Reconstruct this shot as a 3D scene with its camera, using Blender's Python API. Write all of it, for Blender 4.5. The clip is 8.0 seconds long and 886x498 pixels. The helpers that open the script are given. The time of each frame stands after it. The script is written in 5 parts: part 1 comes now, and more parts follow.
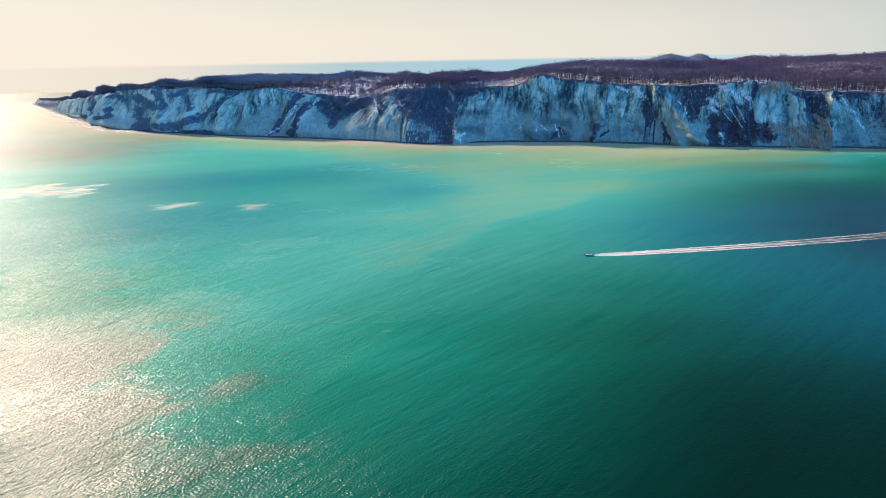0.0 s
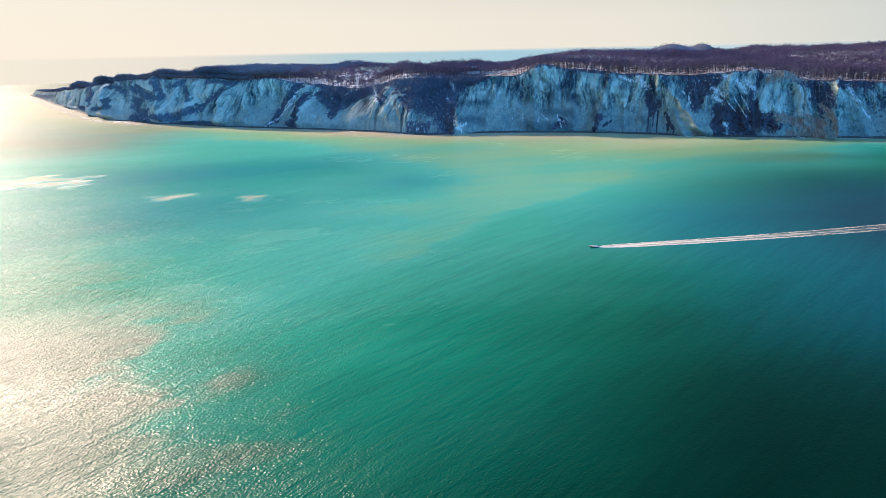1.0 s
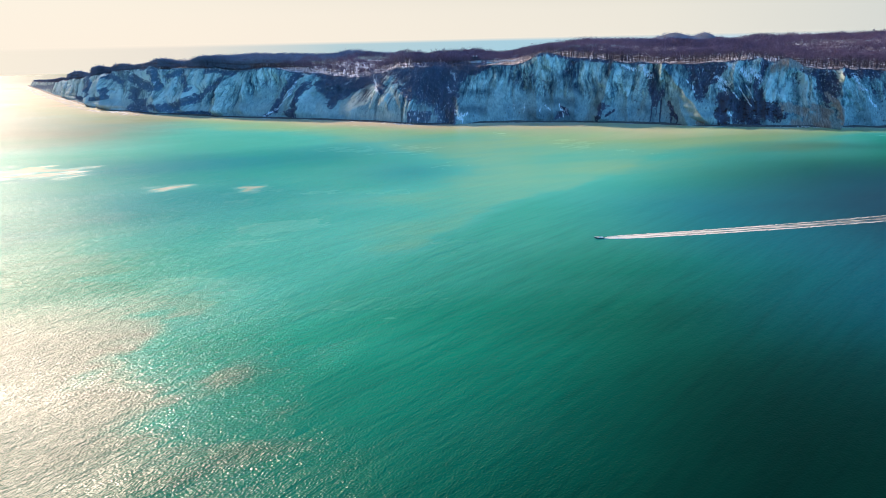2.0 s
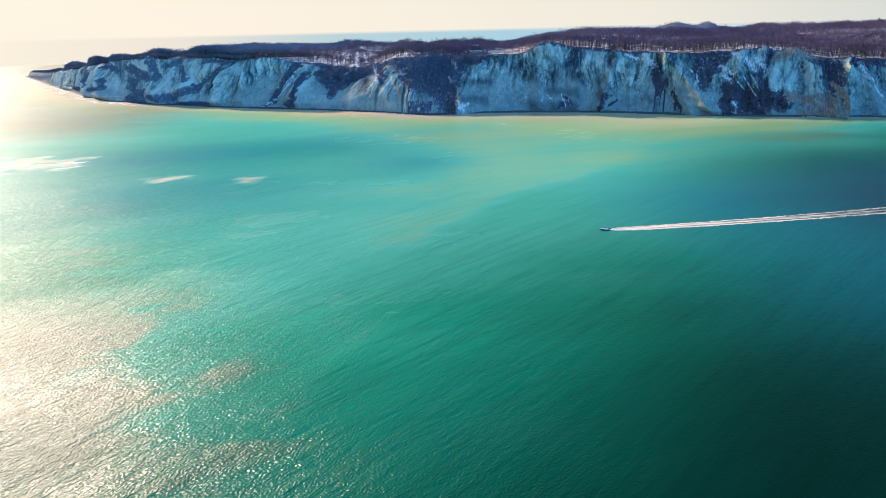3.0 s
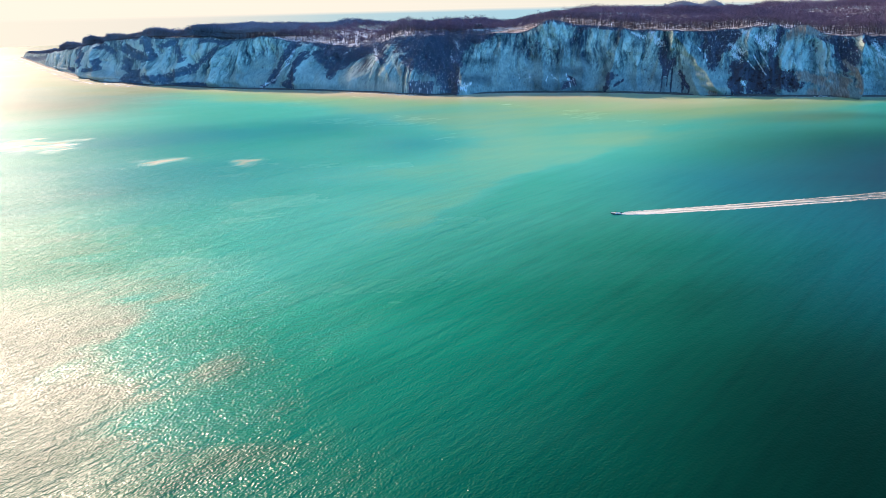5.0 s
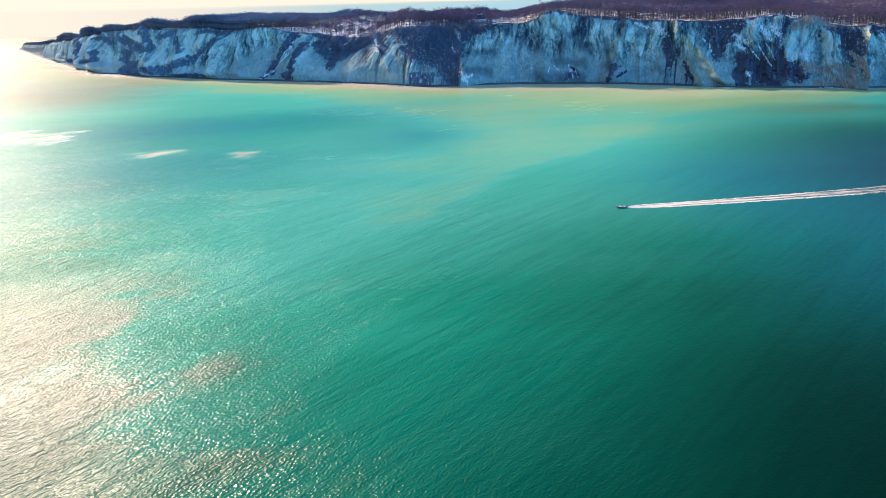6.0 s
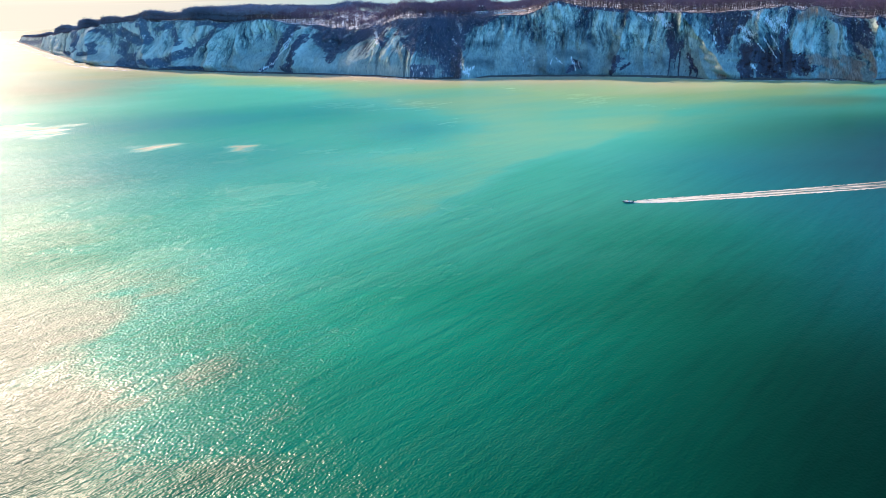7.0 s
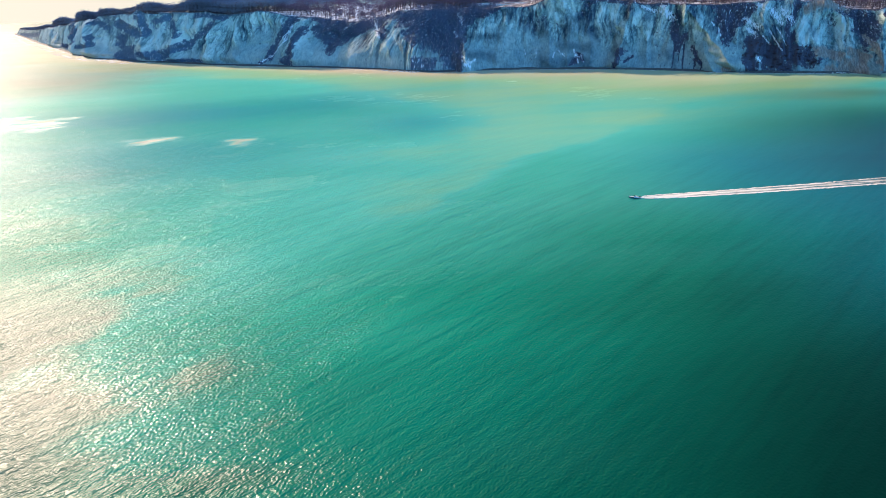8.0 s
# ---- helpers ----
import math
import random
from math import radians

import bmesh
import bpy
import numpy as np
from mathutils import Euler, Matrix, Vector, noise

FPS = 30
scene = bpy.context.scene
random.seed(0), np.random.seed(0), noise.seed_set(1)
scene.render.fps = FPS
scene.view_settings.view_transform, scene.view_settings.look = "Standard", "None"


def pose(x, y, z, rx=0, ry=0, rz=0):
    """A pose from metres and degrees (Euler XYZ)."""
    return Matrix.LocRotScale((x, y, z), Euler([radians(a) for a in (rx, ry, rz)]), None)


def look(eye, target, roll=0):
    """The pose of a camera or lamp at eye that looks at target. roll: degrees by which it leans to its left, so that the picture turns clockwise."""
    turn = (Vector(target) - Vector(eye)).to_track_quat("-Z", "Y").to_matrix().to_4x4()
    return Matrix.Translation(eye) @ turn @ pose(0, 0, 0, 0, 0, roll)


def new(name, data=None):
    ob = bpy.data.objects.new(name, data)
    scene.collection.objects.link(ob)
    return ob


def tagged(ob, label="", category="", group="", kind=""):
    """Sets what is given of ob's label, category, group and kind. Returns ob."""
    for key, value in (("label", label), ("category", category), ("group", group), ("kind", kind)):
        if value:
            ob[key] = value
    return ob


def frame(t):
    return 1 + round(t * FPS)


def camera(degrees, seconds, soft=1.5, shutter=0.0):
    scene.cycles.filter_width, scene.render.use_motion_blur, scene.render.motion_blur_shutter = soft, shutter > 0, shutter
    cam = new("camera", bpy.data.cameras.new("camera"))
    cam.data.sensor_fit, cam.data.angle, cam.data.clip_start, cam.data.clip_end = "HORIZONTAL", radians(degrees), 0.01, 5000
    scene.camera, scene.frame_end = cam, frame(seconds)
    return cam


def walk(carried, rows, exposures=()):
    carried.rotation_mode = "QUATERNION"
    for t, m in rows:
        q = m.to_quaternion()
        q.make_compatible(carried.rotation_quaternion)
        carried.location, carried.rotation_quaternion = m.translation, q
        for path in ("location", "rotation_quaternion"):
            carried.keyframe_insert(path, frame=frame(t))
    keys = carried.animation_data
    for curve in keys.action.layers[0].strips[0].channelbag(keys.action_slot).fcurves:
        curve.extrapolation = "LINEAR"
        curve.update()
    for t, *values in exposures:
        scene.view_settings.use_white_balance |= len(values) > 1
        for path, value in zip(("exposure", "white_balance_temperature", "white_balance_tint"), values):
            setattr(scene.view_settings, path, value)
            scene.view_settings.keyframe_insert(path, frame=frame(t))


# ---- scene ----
cam = camera(66.0, 8.0, soft=0.6)
# seconds, eye x y z, tilt from straight down, lean to the right, turn to the left
PATH = [
    (0.0, 0.00, 0.00, 150.00, 74.389, 1.107, 0.000),
    (0.5, -0.83, 4.93, 148.64, 74.045, 1.153, 0.014),
    (1.0, -1.63, 9.88, 147.32, 73.682, 1.196, 0.030),
    (1.5, -2.41, 14.84, 146.02, 73.299, 1.236, 0.046),
    (3.0, -4.59, 29.80, 142.33, 72.192, 1.337, 0.102),
    (3.5, -5.26, 34.82, 141.16, 71.820, 1.365, 0.123),
    (4.0, -5.91, 39.85, 140.02, 71.450, 1.390, 0.144),
    (4.5, -6.54, 44.89, 138.92, 71.080, 1.411, 0.167),
    (6.0, -8.25, 60.11, 135.79, 70.079, 1.458, 0.242),
    (6.5, -8.78, 65.21, 134.81, 69.790, 1.467, 0.270),
    (7.0, -9.27, 70.32, 133.86, 69.530, 1.474, 0.298),
    (7.5, -9.74, 75.44, 132.95, 69.265, 1.477, 0.327),
    (8.0, -10.19, 80.58, 132.06, 68.995, 1.478, 0.358),
]
walk(cam, [(t, pose(x, y, z, 0, 0, turn) @ pose(0, 0, 0, tilt) @ pose(0, 0, 0, 0, 0, -lean))
           for t, x, y, z, tilt, lean, turn in PATH],
     [(0.0, 0.23, 6020.0, 10.0), (4.0, 0.35, 6040.0, 10.0), (8.0, 0.43, 6110.0, 10.0)])

# ---- light ----
SUN_AZIMUTH, SUN_ELEVATION = -36.5, 28.0      # degrees from +y towards +x, and above the sea
world = bpy.data.worlds.new("sky")
scene.world = world
world.use_nodes = True
wt = world.node_tree
sky = wt.nodes.new("ShaderNodeTexSky")
sky.sky_type, sky.sun_disc = "NISHITA", False
sky.sun_elevation, sky.sun_rotation = radians(SUN_ELEVATION), radians(SUN_AZIMUTH)
sky.altitude, sky.air_density, sky.dust_density, sky.ozone_density = 100.0, 1.0, 0.6, 1.5
BACK = wt.nodes["Background"]
BACK.inputs["Strength"].default_value = 0.05


def world_maths(op, a, b, clamp=False):
    n = wt.nodes.new("ShaderNodeMath")
    n.operation, n.use_clamp = op, clamp
    for i, v in enumerate((a, b)):
        if isinstance(v, (int, float)):
            n.inputs[i].default_value = v
        else:
            wt.links.new(v, n.inputs[i])
    return n.outputs[0]


def world_ramp(source, stops):
    n = wt.nodes.new("ShaderNodeValToRGB")
    while len(n.color_ramp.elements) < len(stops):
        n.color_ramp.elements.new(0.5)
    for e, (at, c) in zip(n.color_ramp.elements, stops):
        e.position, e.color = at, (*c, 1)
    wt.links.new(source, n.inputs["Fac"])
    return n.outputs["Color"]


# a thin veil of haze over the low sky, warm towards the sun
place = wt.nodes.new("ShaderNodeTexCoord")
axes = wt.nodes.new("ShaderNodeSeparateXYZ")
wt.links.new(place.outputs["Generated"], axes.inputs[0])
_az = radians(SUN_AZIMUTH)
facing = world_maths("ADD", world_maths("MULTIPLY", axes.outputs["X"], math.sin(_az)), world_maths("MULTIPLY", axes.outputs["Y"], math.cos(_az)))
VEIL = 15.95
warm = world_ramp(world_maths("ADD", world_maths("MULTIPLY", facing, 0.5), 0.5),
                  [(0.0, (0.38, 1.18, 2.42)), (0.2, (0.27, 0.84, 1.78)), (0.40, (0.20, 0.51, 1.07)), (0.64, (0.70, 0.71, 0.64)), (0.80, (0.94, 0.855, 0.70)), (1.0, (1.06, 0.91, 0.72))])
veil = wt.nodes.new("ShaderNodeMix")
veil.data_type, veil.blend_type = "RGBA", "MULTIPLY"
veil.inputs[0].default_value = 1.0
wt.links.new(warm, veil.inputs[6])
veil.inputs[7].default_value = (VEIL, VEIL, VEIL, 1)
thick = world_ramp(axes.outputs["Z"], [(0.0, (0.96, 0.96, 0.96)), (0.035, (0.93, 0.93, 0.93)), (0.09, (0.70, 0.70, 0.70)), (0.19, (0.32, 0.32, 0.32)), (0.36, (0.04, 0.04, 0.04))])
both = wt.nodes.new("ShaderNodeMix")
both.data_type = "RGBA"
thick = world_maths("ADD", thick, world_maths("MULTIPLY", facing, -1.1, True), True)     # deeper blue opposite the sun
wt.links.new(thick, both.inputs[0])
wt.links.new(sky.outputs["Color"], both.inputs[6])
wt.links.new(veil.outputs[2], both.inputs[7])
wt.links.new(both.outputs[2], BACK.inputs["Color"])

sun = new("sun", bpy.data.lights.new("sun", "SUN"))
sun.data.energy, sun.data.angle, sun.data.color = 5.0, radians(0.53), (1.0, 0.725, 0.53)
_a, _e = radians(SUN_AZIMUTH), radians(SUN_ELEVATION)
_to = Vector((math.sin(_a) * math.cos(_e), math.cos(_a) * math.cos(_e), math.sin(_e)))
sun.matrix_world = look(_to * 900, (0, 0, 0))


# ---- helpers of this scene ----
def part(name, bm, material, parent=None, label=""):
    me = bpy.data.meshes.new(name)
    bm.to_mesh(me)
    bm.free()
    me.materials.append(material)
    ob = new(name, me)
    ob.parent = parent
    return tagged(ob, label)


def arrays(name, verts, faces, material, parent=None, smooth=False):
    """A mesh object from numpy arrays; faces all of one corner count, or a list of such arrays."""
    me = bpy.data.meshes.new(name)
    blocks = [f for f in (faces if isinstance(faces, list) else [faces]) if len(f)]
    me.vertices.add(len(verts))
    me.vertices.foreach_set("co", np.ascontiguousarray(verts, np.float32).ravel())
    loops = np.concatenate([b.ravel() for b in blocks]).astype(np.int32)
    sizes = np.concatenate([np.full(len(b), b.shape[1]) for b in blocks]).astype(np.int32)
    me.loops.add(len(loops))
    me.loops.foreach_set("vertex_index", loops)
    me.polygons.add(len(sizes))
    me.polygons.foreach_set("loop_start", np.concatenate([[0], np.cumsum(sizes)[:-1]]).astype(np.int32))
    me.polygons.foreach_set("loop_total", sizes)
    me.polygons.foreach_set("use_smooth", np.full(len(sizes), smooth))
    me.update(calc_edges=True)
    me.materials.append(material)
    ob = new(name, me)
    ob.parent = parent
    return ob


def attribute(ob, name, values):
    at = ob.data.attributes.new(name, "FLOAT", "POINT")
    at.data.foreach_set("value", np.ascontiguousarray(values, np.float32).ravel())


def _hash(i, j, seed):
    h = (i.astype(np.int64) * 374761393 + j.astype(np.int64) * 668265263 + seed * 974711) & 0xFFFFFFFF
    h = ((h ^ (h >> 13)) * 1274126177) & 0xFFFFFFFF
    return ((h ^ (h >> 16)) & 0xFFFF) / 65535.0


def vnoise(x, y, seed=0):
    """Smooth value noise between -1 and 1."""
    x, y = np.asarray(x, float), np.asarray(y, float)
    i, j = np.floor(x), np.floor(y)
    u, v = x - i, y - j
    u, v = u * u * (3 - 2 * u), v * v * (3 - 2 * v)
    a, b = _hash(i, j, seed), _hash(i + 1, j, seed)
    c, d = _hash(i, j + 1, seed), _hash(i + 1, j + 1, seed)
    return 2 * (a + (b - a) * u + (c - a) * v + (a - b - c + d) * u * v) - 1


def fbm(x, y, seed=0, octaves=4):
    return sum(vnoise(x * 2 ** k, y * 2 ** k, seed + 17 * k) * 0.5 ** k for k in range(octaves)) / 1.6


def ridged(x, y, seed=0):
    return 1 - 2 * np.abs(vnoise(x, y, seed))


def smooth01(a, b, x):
    t = np.clip((x - a) / (b - a), 0, 1)
    return t * t * (3 - 2 * t)
# ---- materials ----
def material(name):
    m = bpy.data.materials.new(name)
    m.use_nodes = True
    return m, m.node_tree.nodes, m.node_tree.links, m.node_tree.nodes["Principled BSDF"]


def node(nodes, kind, **values):
    n = nodes.new(kind)
    for k, v in values.items():
        if k == "operation":
            n.operation = v
        elif k == "data_type":
            n.data_type = v
        elif k == "blend_type":
            n.blend_type = v
    return n


def ramp(nodes, links, source, stops):
    n = nodes.new("ShaderNodeValToRGB")
    while len(n.color_ramp.elements) < len(stops):
        n.color_ramp.elements.new(0.5)
    for e, (at, c) in zip(n.color_ramp.elements, stops):
        e.position, e.color = at, (*c, 1) if len(c) == 3 else c
    links.new(source, n.inputs["Fac"])
    return n.outputs["Color"]


def texture(nodes, links, scale, detail=4.0, rough=0.55, stretch=(1, 1, 1), turn=0.0, at=(0, 0, 0)):
    tc = nodes.new("ShaderNodeTexCoord")
    mp = nodes.new("ShaderNodeMapping")
    mp.vector_type = "TEXTURE"                # turned first, then stretched
    mp.inputs["Location"].default_value = at
    mp.inputs["Rotation"].default_value = (0, 0, turn)
    mp.inputs["Scale"].default_value = tuple(1.0 / k for k in stretch)
    links.new(tc.outputs["Object"], mp.inputs["Vector"])
    n = nodes.new("ShaderNodeTexNoise")
    n.inputs["Scale"].default_value, n.inputs["Detail"].default_value = scale, detail
    n.inputs["Roughness"].default_value = rough
    links.new(mp.outputs["Vector"], n.inputs["Vector"])
    return n.outputs["Fac"]


def flow(nodes, links, scale, detail, rough, stretch):
    """Noise that runs down the slope of the cliff: stretch is along the shore and down the face."""
    at = nodes.new("ShaderNodeAttribute")
    at.attribute_name = "flow"
    mp = nodes.new("ShaderNodeMapping")
    mp.inputs["Scale"].default_value = (stretch[0], stretch[1], 1)
    links.new(at.outputs["Vector"], mp.inputs["Vector"])
    n = nodes.new("ShaderNodeTexNoise")
    n.inputs["Scale"].default_value, n.inputs["Detail"].default_value = scale, detail
    n.inputs["Roughness"].default_value = rough
    links.new(mp.outputs["Vector"], n.inputs["Vector"])
    return n.outputs["Fac"]


def maths(nodes, links, op, a, b=None, clamp=False):
    n = nodes.new("ShaderNodeMath")
    n.operation, n.use_clamp = op, clamp
    for i, v in enumerate((a, b)):
        if v is None:
            continue
        if isinstance(v, (int, float)):
            n.inputs[i].default_value = v
        else:
            links.new(v, n.inputs[i])
    return n.outputs[0]


def blend(nodes, links, fac, a, b, how="MIX"):
    n = nodes.new("ShaderNodeMix")
    n.data_type, n.blend_type = "RGBA", how
    for i, v in ((0, fac), (6, a), (7, b)):
        if isinstance(v, (int, float)):
            n.inputs[i].default_value = v
        elif isinstance(v, tuple):
            n.inputs[i].default_value = (*v, 1)
        else:
            links.new(v, n.inputs[i])
    return n.outputs[2]


def bump(nodes, links, bsdf, height, strength, distance):
    n = nodes.new("ShaderNodeBump")
    n.inputs["Strength"].default_value, n.inputs["Distance"].default_value = strength, distance
    links.new(height, n.inputs["Height"])
    links.new(n.outputs["Normal"], bsdf.inputs["Normal"])
    return n


def named(nodes, name):
    n = nodes.new("ShaderNodeAttribute")
    n.attribute_name = name
    return n.outputs["Fac"]


def mat_cliff():
    m, N, L, b = material("chalk cliff")
    rill = flow(N, L, 0.55, 5, 0.68, (1, 0.22))
    patch = texture(N, L, 0.022, 4, 0.6)
    grain = texture(N, L, 1.1, 5, 0.68)
    blotch = texture(N, L, 0.12, 6, 0.68)
    tone = maths(N, L, "ADD", maths(N, L, "MULTIPLY", rill, 0.34), maths(N, L, "ADD", maths(N, L, "MULTIPLY", blotch, 0.22), 0.215))
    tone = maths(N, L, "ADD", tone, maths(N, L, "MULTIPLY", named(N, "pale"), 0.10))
    # shading of the relief painted in: paler crests, darker clefts and cracks
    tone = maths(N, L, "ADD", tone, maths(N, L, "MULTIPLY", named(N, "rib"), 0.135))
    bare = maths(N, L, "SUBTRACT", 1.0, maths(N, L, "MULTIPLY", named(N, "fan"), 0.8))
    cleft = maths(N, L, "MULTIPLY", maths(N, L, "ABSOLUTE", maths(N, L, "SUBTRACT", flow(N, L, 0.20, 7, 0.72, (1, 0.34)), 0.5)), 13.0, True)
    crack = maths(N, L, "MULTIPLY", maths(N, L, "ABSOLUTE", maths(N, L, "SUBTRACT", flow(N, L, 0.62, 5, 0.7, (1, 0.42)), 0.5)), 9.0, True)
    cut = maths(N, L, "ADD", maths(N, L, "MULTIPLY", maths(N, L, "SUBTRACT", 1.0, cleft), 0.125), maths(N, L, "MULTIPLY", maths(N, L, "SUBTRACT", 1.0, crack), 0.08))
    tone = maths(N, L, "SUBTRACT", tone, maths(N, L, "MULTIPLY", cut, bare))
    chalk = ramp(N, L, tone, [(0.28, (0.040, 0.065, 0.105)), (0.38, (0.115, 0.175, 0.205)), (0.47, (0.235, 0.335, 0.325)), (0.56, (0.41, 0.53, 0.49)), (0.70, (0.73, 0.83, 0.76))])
    clay = ramp(N, L, patch, [(0.40, (0.74, 0.80, 0.82)), (0.54, (1, 1, 1)), (0.70, (0.96, 0.95, 0.91))])
    c = blend(N, L, 0.85, chalk, clay, "MULTIPLY")
    c = blend(N, L, 0.30, c, ramp(N, L, grain, [(0.3, (0.55, 0.55, 0.55)), (0.6, (1, 1, 1))]), "MULTIPLY")
    # smooth fans of fallen chalk at the foot
    fans = ramp(N, L, maths(N, L, "ADD", maths(N, L, "MULTIPLY", blotch, 0.6), maths(N, L, "MULTIPLY", rill, 0.4)), [(0.36, (0.26, 0.345, 0.34)), (0.62, (0.47, 0.565, 0.53))])
    fans = blend(N, L, 0.8, fans, ramp(N, L, texture(N, L, 0.035, 5, 0.65), [(0.36, (0.62, 0.72, 0.80)), (0.58, (1, 1, 1))]), "MULTIPLY")
    c = blend(N, L, maths(N, L, "MULTIPLY", named(N, "fan"), 0.55), c, fans)
    damp_shade = maths(N, L, "ADD", named(N, "damp_shade"), maths(N, L, "MULTIPLY", maths(N, L, "SUBTRACT", rill, 0.5), 1.6))
    c = blend(N, L, maths(N, L, "MULTIPLY", maths(N, L, "SUBTRACT", damp_shade, 0.40), 2.2, True), c, blend(N, L, 0.8, c, (0.40, 0.44, 0.50), "MULTIPLY"))
    # turf, dead grass and scrub
    mottle = maths(N, L, "ADD", maths(N, L, "MULTIPLY", flow(N, L, 0.30, 7, 0.75, (1, 0.35)), 0.5), maths(N, L, "MULTIPLY", texture(N, L, 0.16, 7, 0.75), 0.5))
    veg = maths(N, L, "ADD", named(N, "veg"), maths(N, L, "MULTIPLY", maths(N, L, "SUBTRACT", mottle, 0.5), 3.6))
    turf = ramp(N, L, grain, [(0.25, (0.032, 0.036, 0.060)), (0.5, (0.075, 0.078, 0.115)), (0.75, (0.20, 0.19, 0.23))])
    # growth paled to blue-grey, haze put into its colour
    turf = blend(N, L, maths(N, L, "MULTIPLY", named(N, "haze_tint"), 0.72), turf, (0.13, 0.215, 0.29))
    c = blend(N, L, maths(N, L, "MULTIPLY", maths(N, L, "SUBTRACT", veg, 0.46), 4.0, True), c, turf)
    # brown clay and scree; sunlight on the eastern spur is painted in as tan
    soil_and_sun = maths(N, L, "ADD", named(N, "soil_and_sun"), maths(N, L, "MULTIPLY", maths(N, L, "SUBTRACT", rill, 0.5), 1.2))
    c = blend(N, L, maths(N, L, "MULTIPLY", maths(N, L, "SUBTRACT", soil_and_sun, 0.42), 4.0, True), c,
              ramp(N, L, rill, [(0.34, (0.20, 0.155, 0.135)), (0.50, (0.32, 0.265, 0.225)), (0.66, (0.52, 0.45, 0.38))]))
    # lying snow
    snow = maths(N, L, "ADD", named(N, "snow"), maths(N, L, "MULTIPLY", maths(N, L, "SUBTRACT", flow(N, L, 0.45, 6, 0.74, (1, 0.35)), 0.5), 3.4))
    c = blend(N, L, maths(N, L, "MULTIPLY", maths(N, L, "SUBTRACT", snow, 0.52), 6.0, True), c, (0.80, 0.84, 0.86))
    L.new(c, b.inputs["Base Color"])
    b.inputs["Roughness"].default_value = 0.92
    b.inputs["Specular IOR Level"].default_value = 0.2
    bump(N, L, b, maths(N, L, "ADD", maths(N, L, "MULTIPLY", cleft, 0.9), maths(N, L, "ADD", rill, maths(N, L, "MULTIPLY", grain, 0.35))), 0.5, 1.0)
    return m


def mat_forest_floor():
    m, N, L, b = material("forest floor with snow")
    n = maths(N, L, "SUBTRACT", texture(N, L, 0.08, 6, 0.65), maths(N, L, "MULTIPLY", named(N, "snow"), 0.10))
    c = ramp(N, L, n, [(0.39, (0.78, 0.80, 0.83)), (0.46, (0.36, 0.34, 0.37)), (0.52, (0.085, 0.06, 0.06))])
    L.new(c, b.inputs["Base Color"])
    b.inputs["Roughness"].default_value = 0.95
    return m


def mat_bark(name, dark, light, scale=0.4):
    m, N, L, b = material(name)
    info = N.new("ShaderNodeNewGeometry")
    n = maths(N, L, "ADD", maths(N, L, "MULTIPLY", info.outputs["Random Per Island"], 0.5), maths(N, L, "MULTIPLY", texture(N, L, scale, 3), 0.5))
    big = texture(N, L, 0.011, 4)
    c = ramp(N, L, n, [(0.2, dark), (0.75, light)])
    c = blend(N, L, 0.7, c, ramp(N, L, big, [(0.35, (0.50, 0.48, 0.58)), (0.62, (1.15, 1.0, 1.0))]), "MULTIPLY")
    L.new(c, b.inputs["Base Color"])
    b.inputs["Roughness"].default_value = 0.9
    b.inputs["Specular IOR Level"].default_value = 0.15
    return m


def mat_plain(name, colour, rough=0.6, spread=0.12, scale=1.5, metal=0.0):
    m, N, L, b = material(name)
    n = texture(N, L, scale, 4)
    lo, hi = tuple(c * (1 - spread) for c in colour), tuple(min(1, c * (1 + spread)) for c in colour)
    L.new(ramp(N, L, n, [(0.3, lo), (0.7, hi)]), b.inputs["Base Color"])
    b.inputs["Roughness"].default_value, b.inputs["Metallic"].default_value = rough, metal
    return m


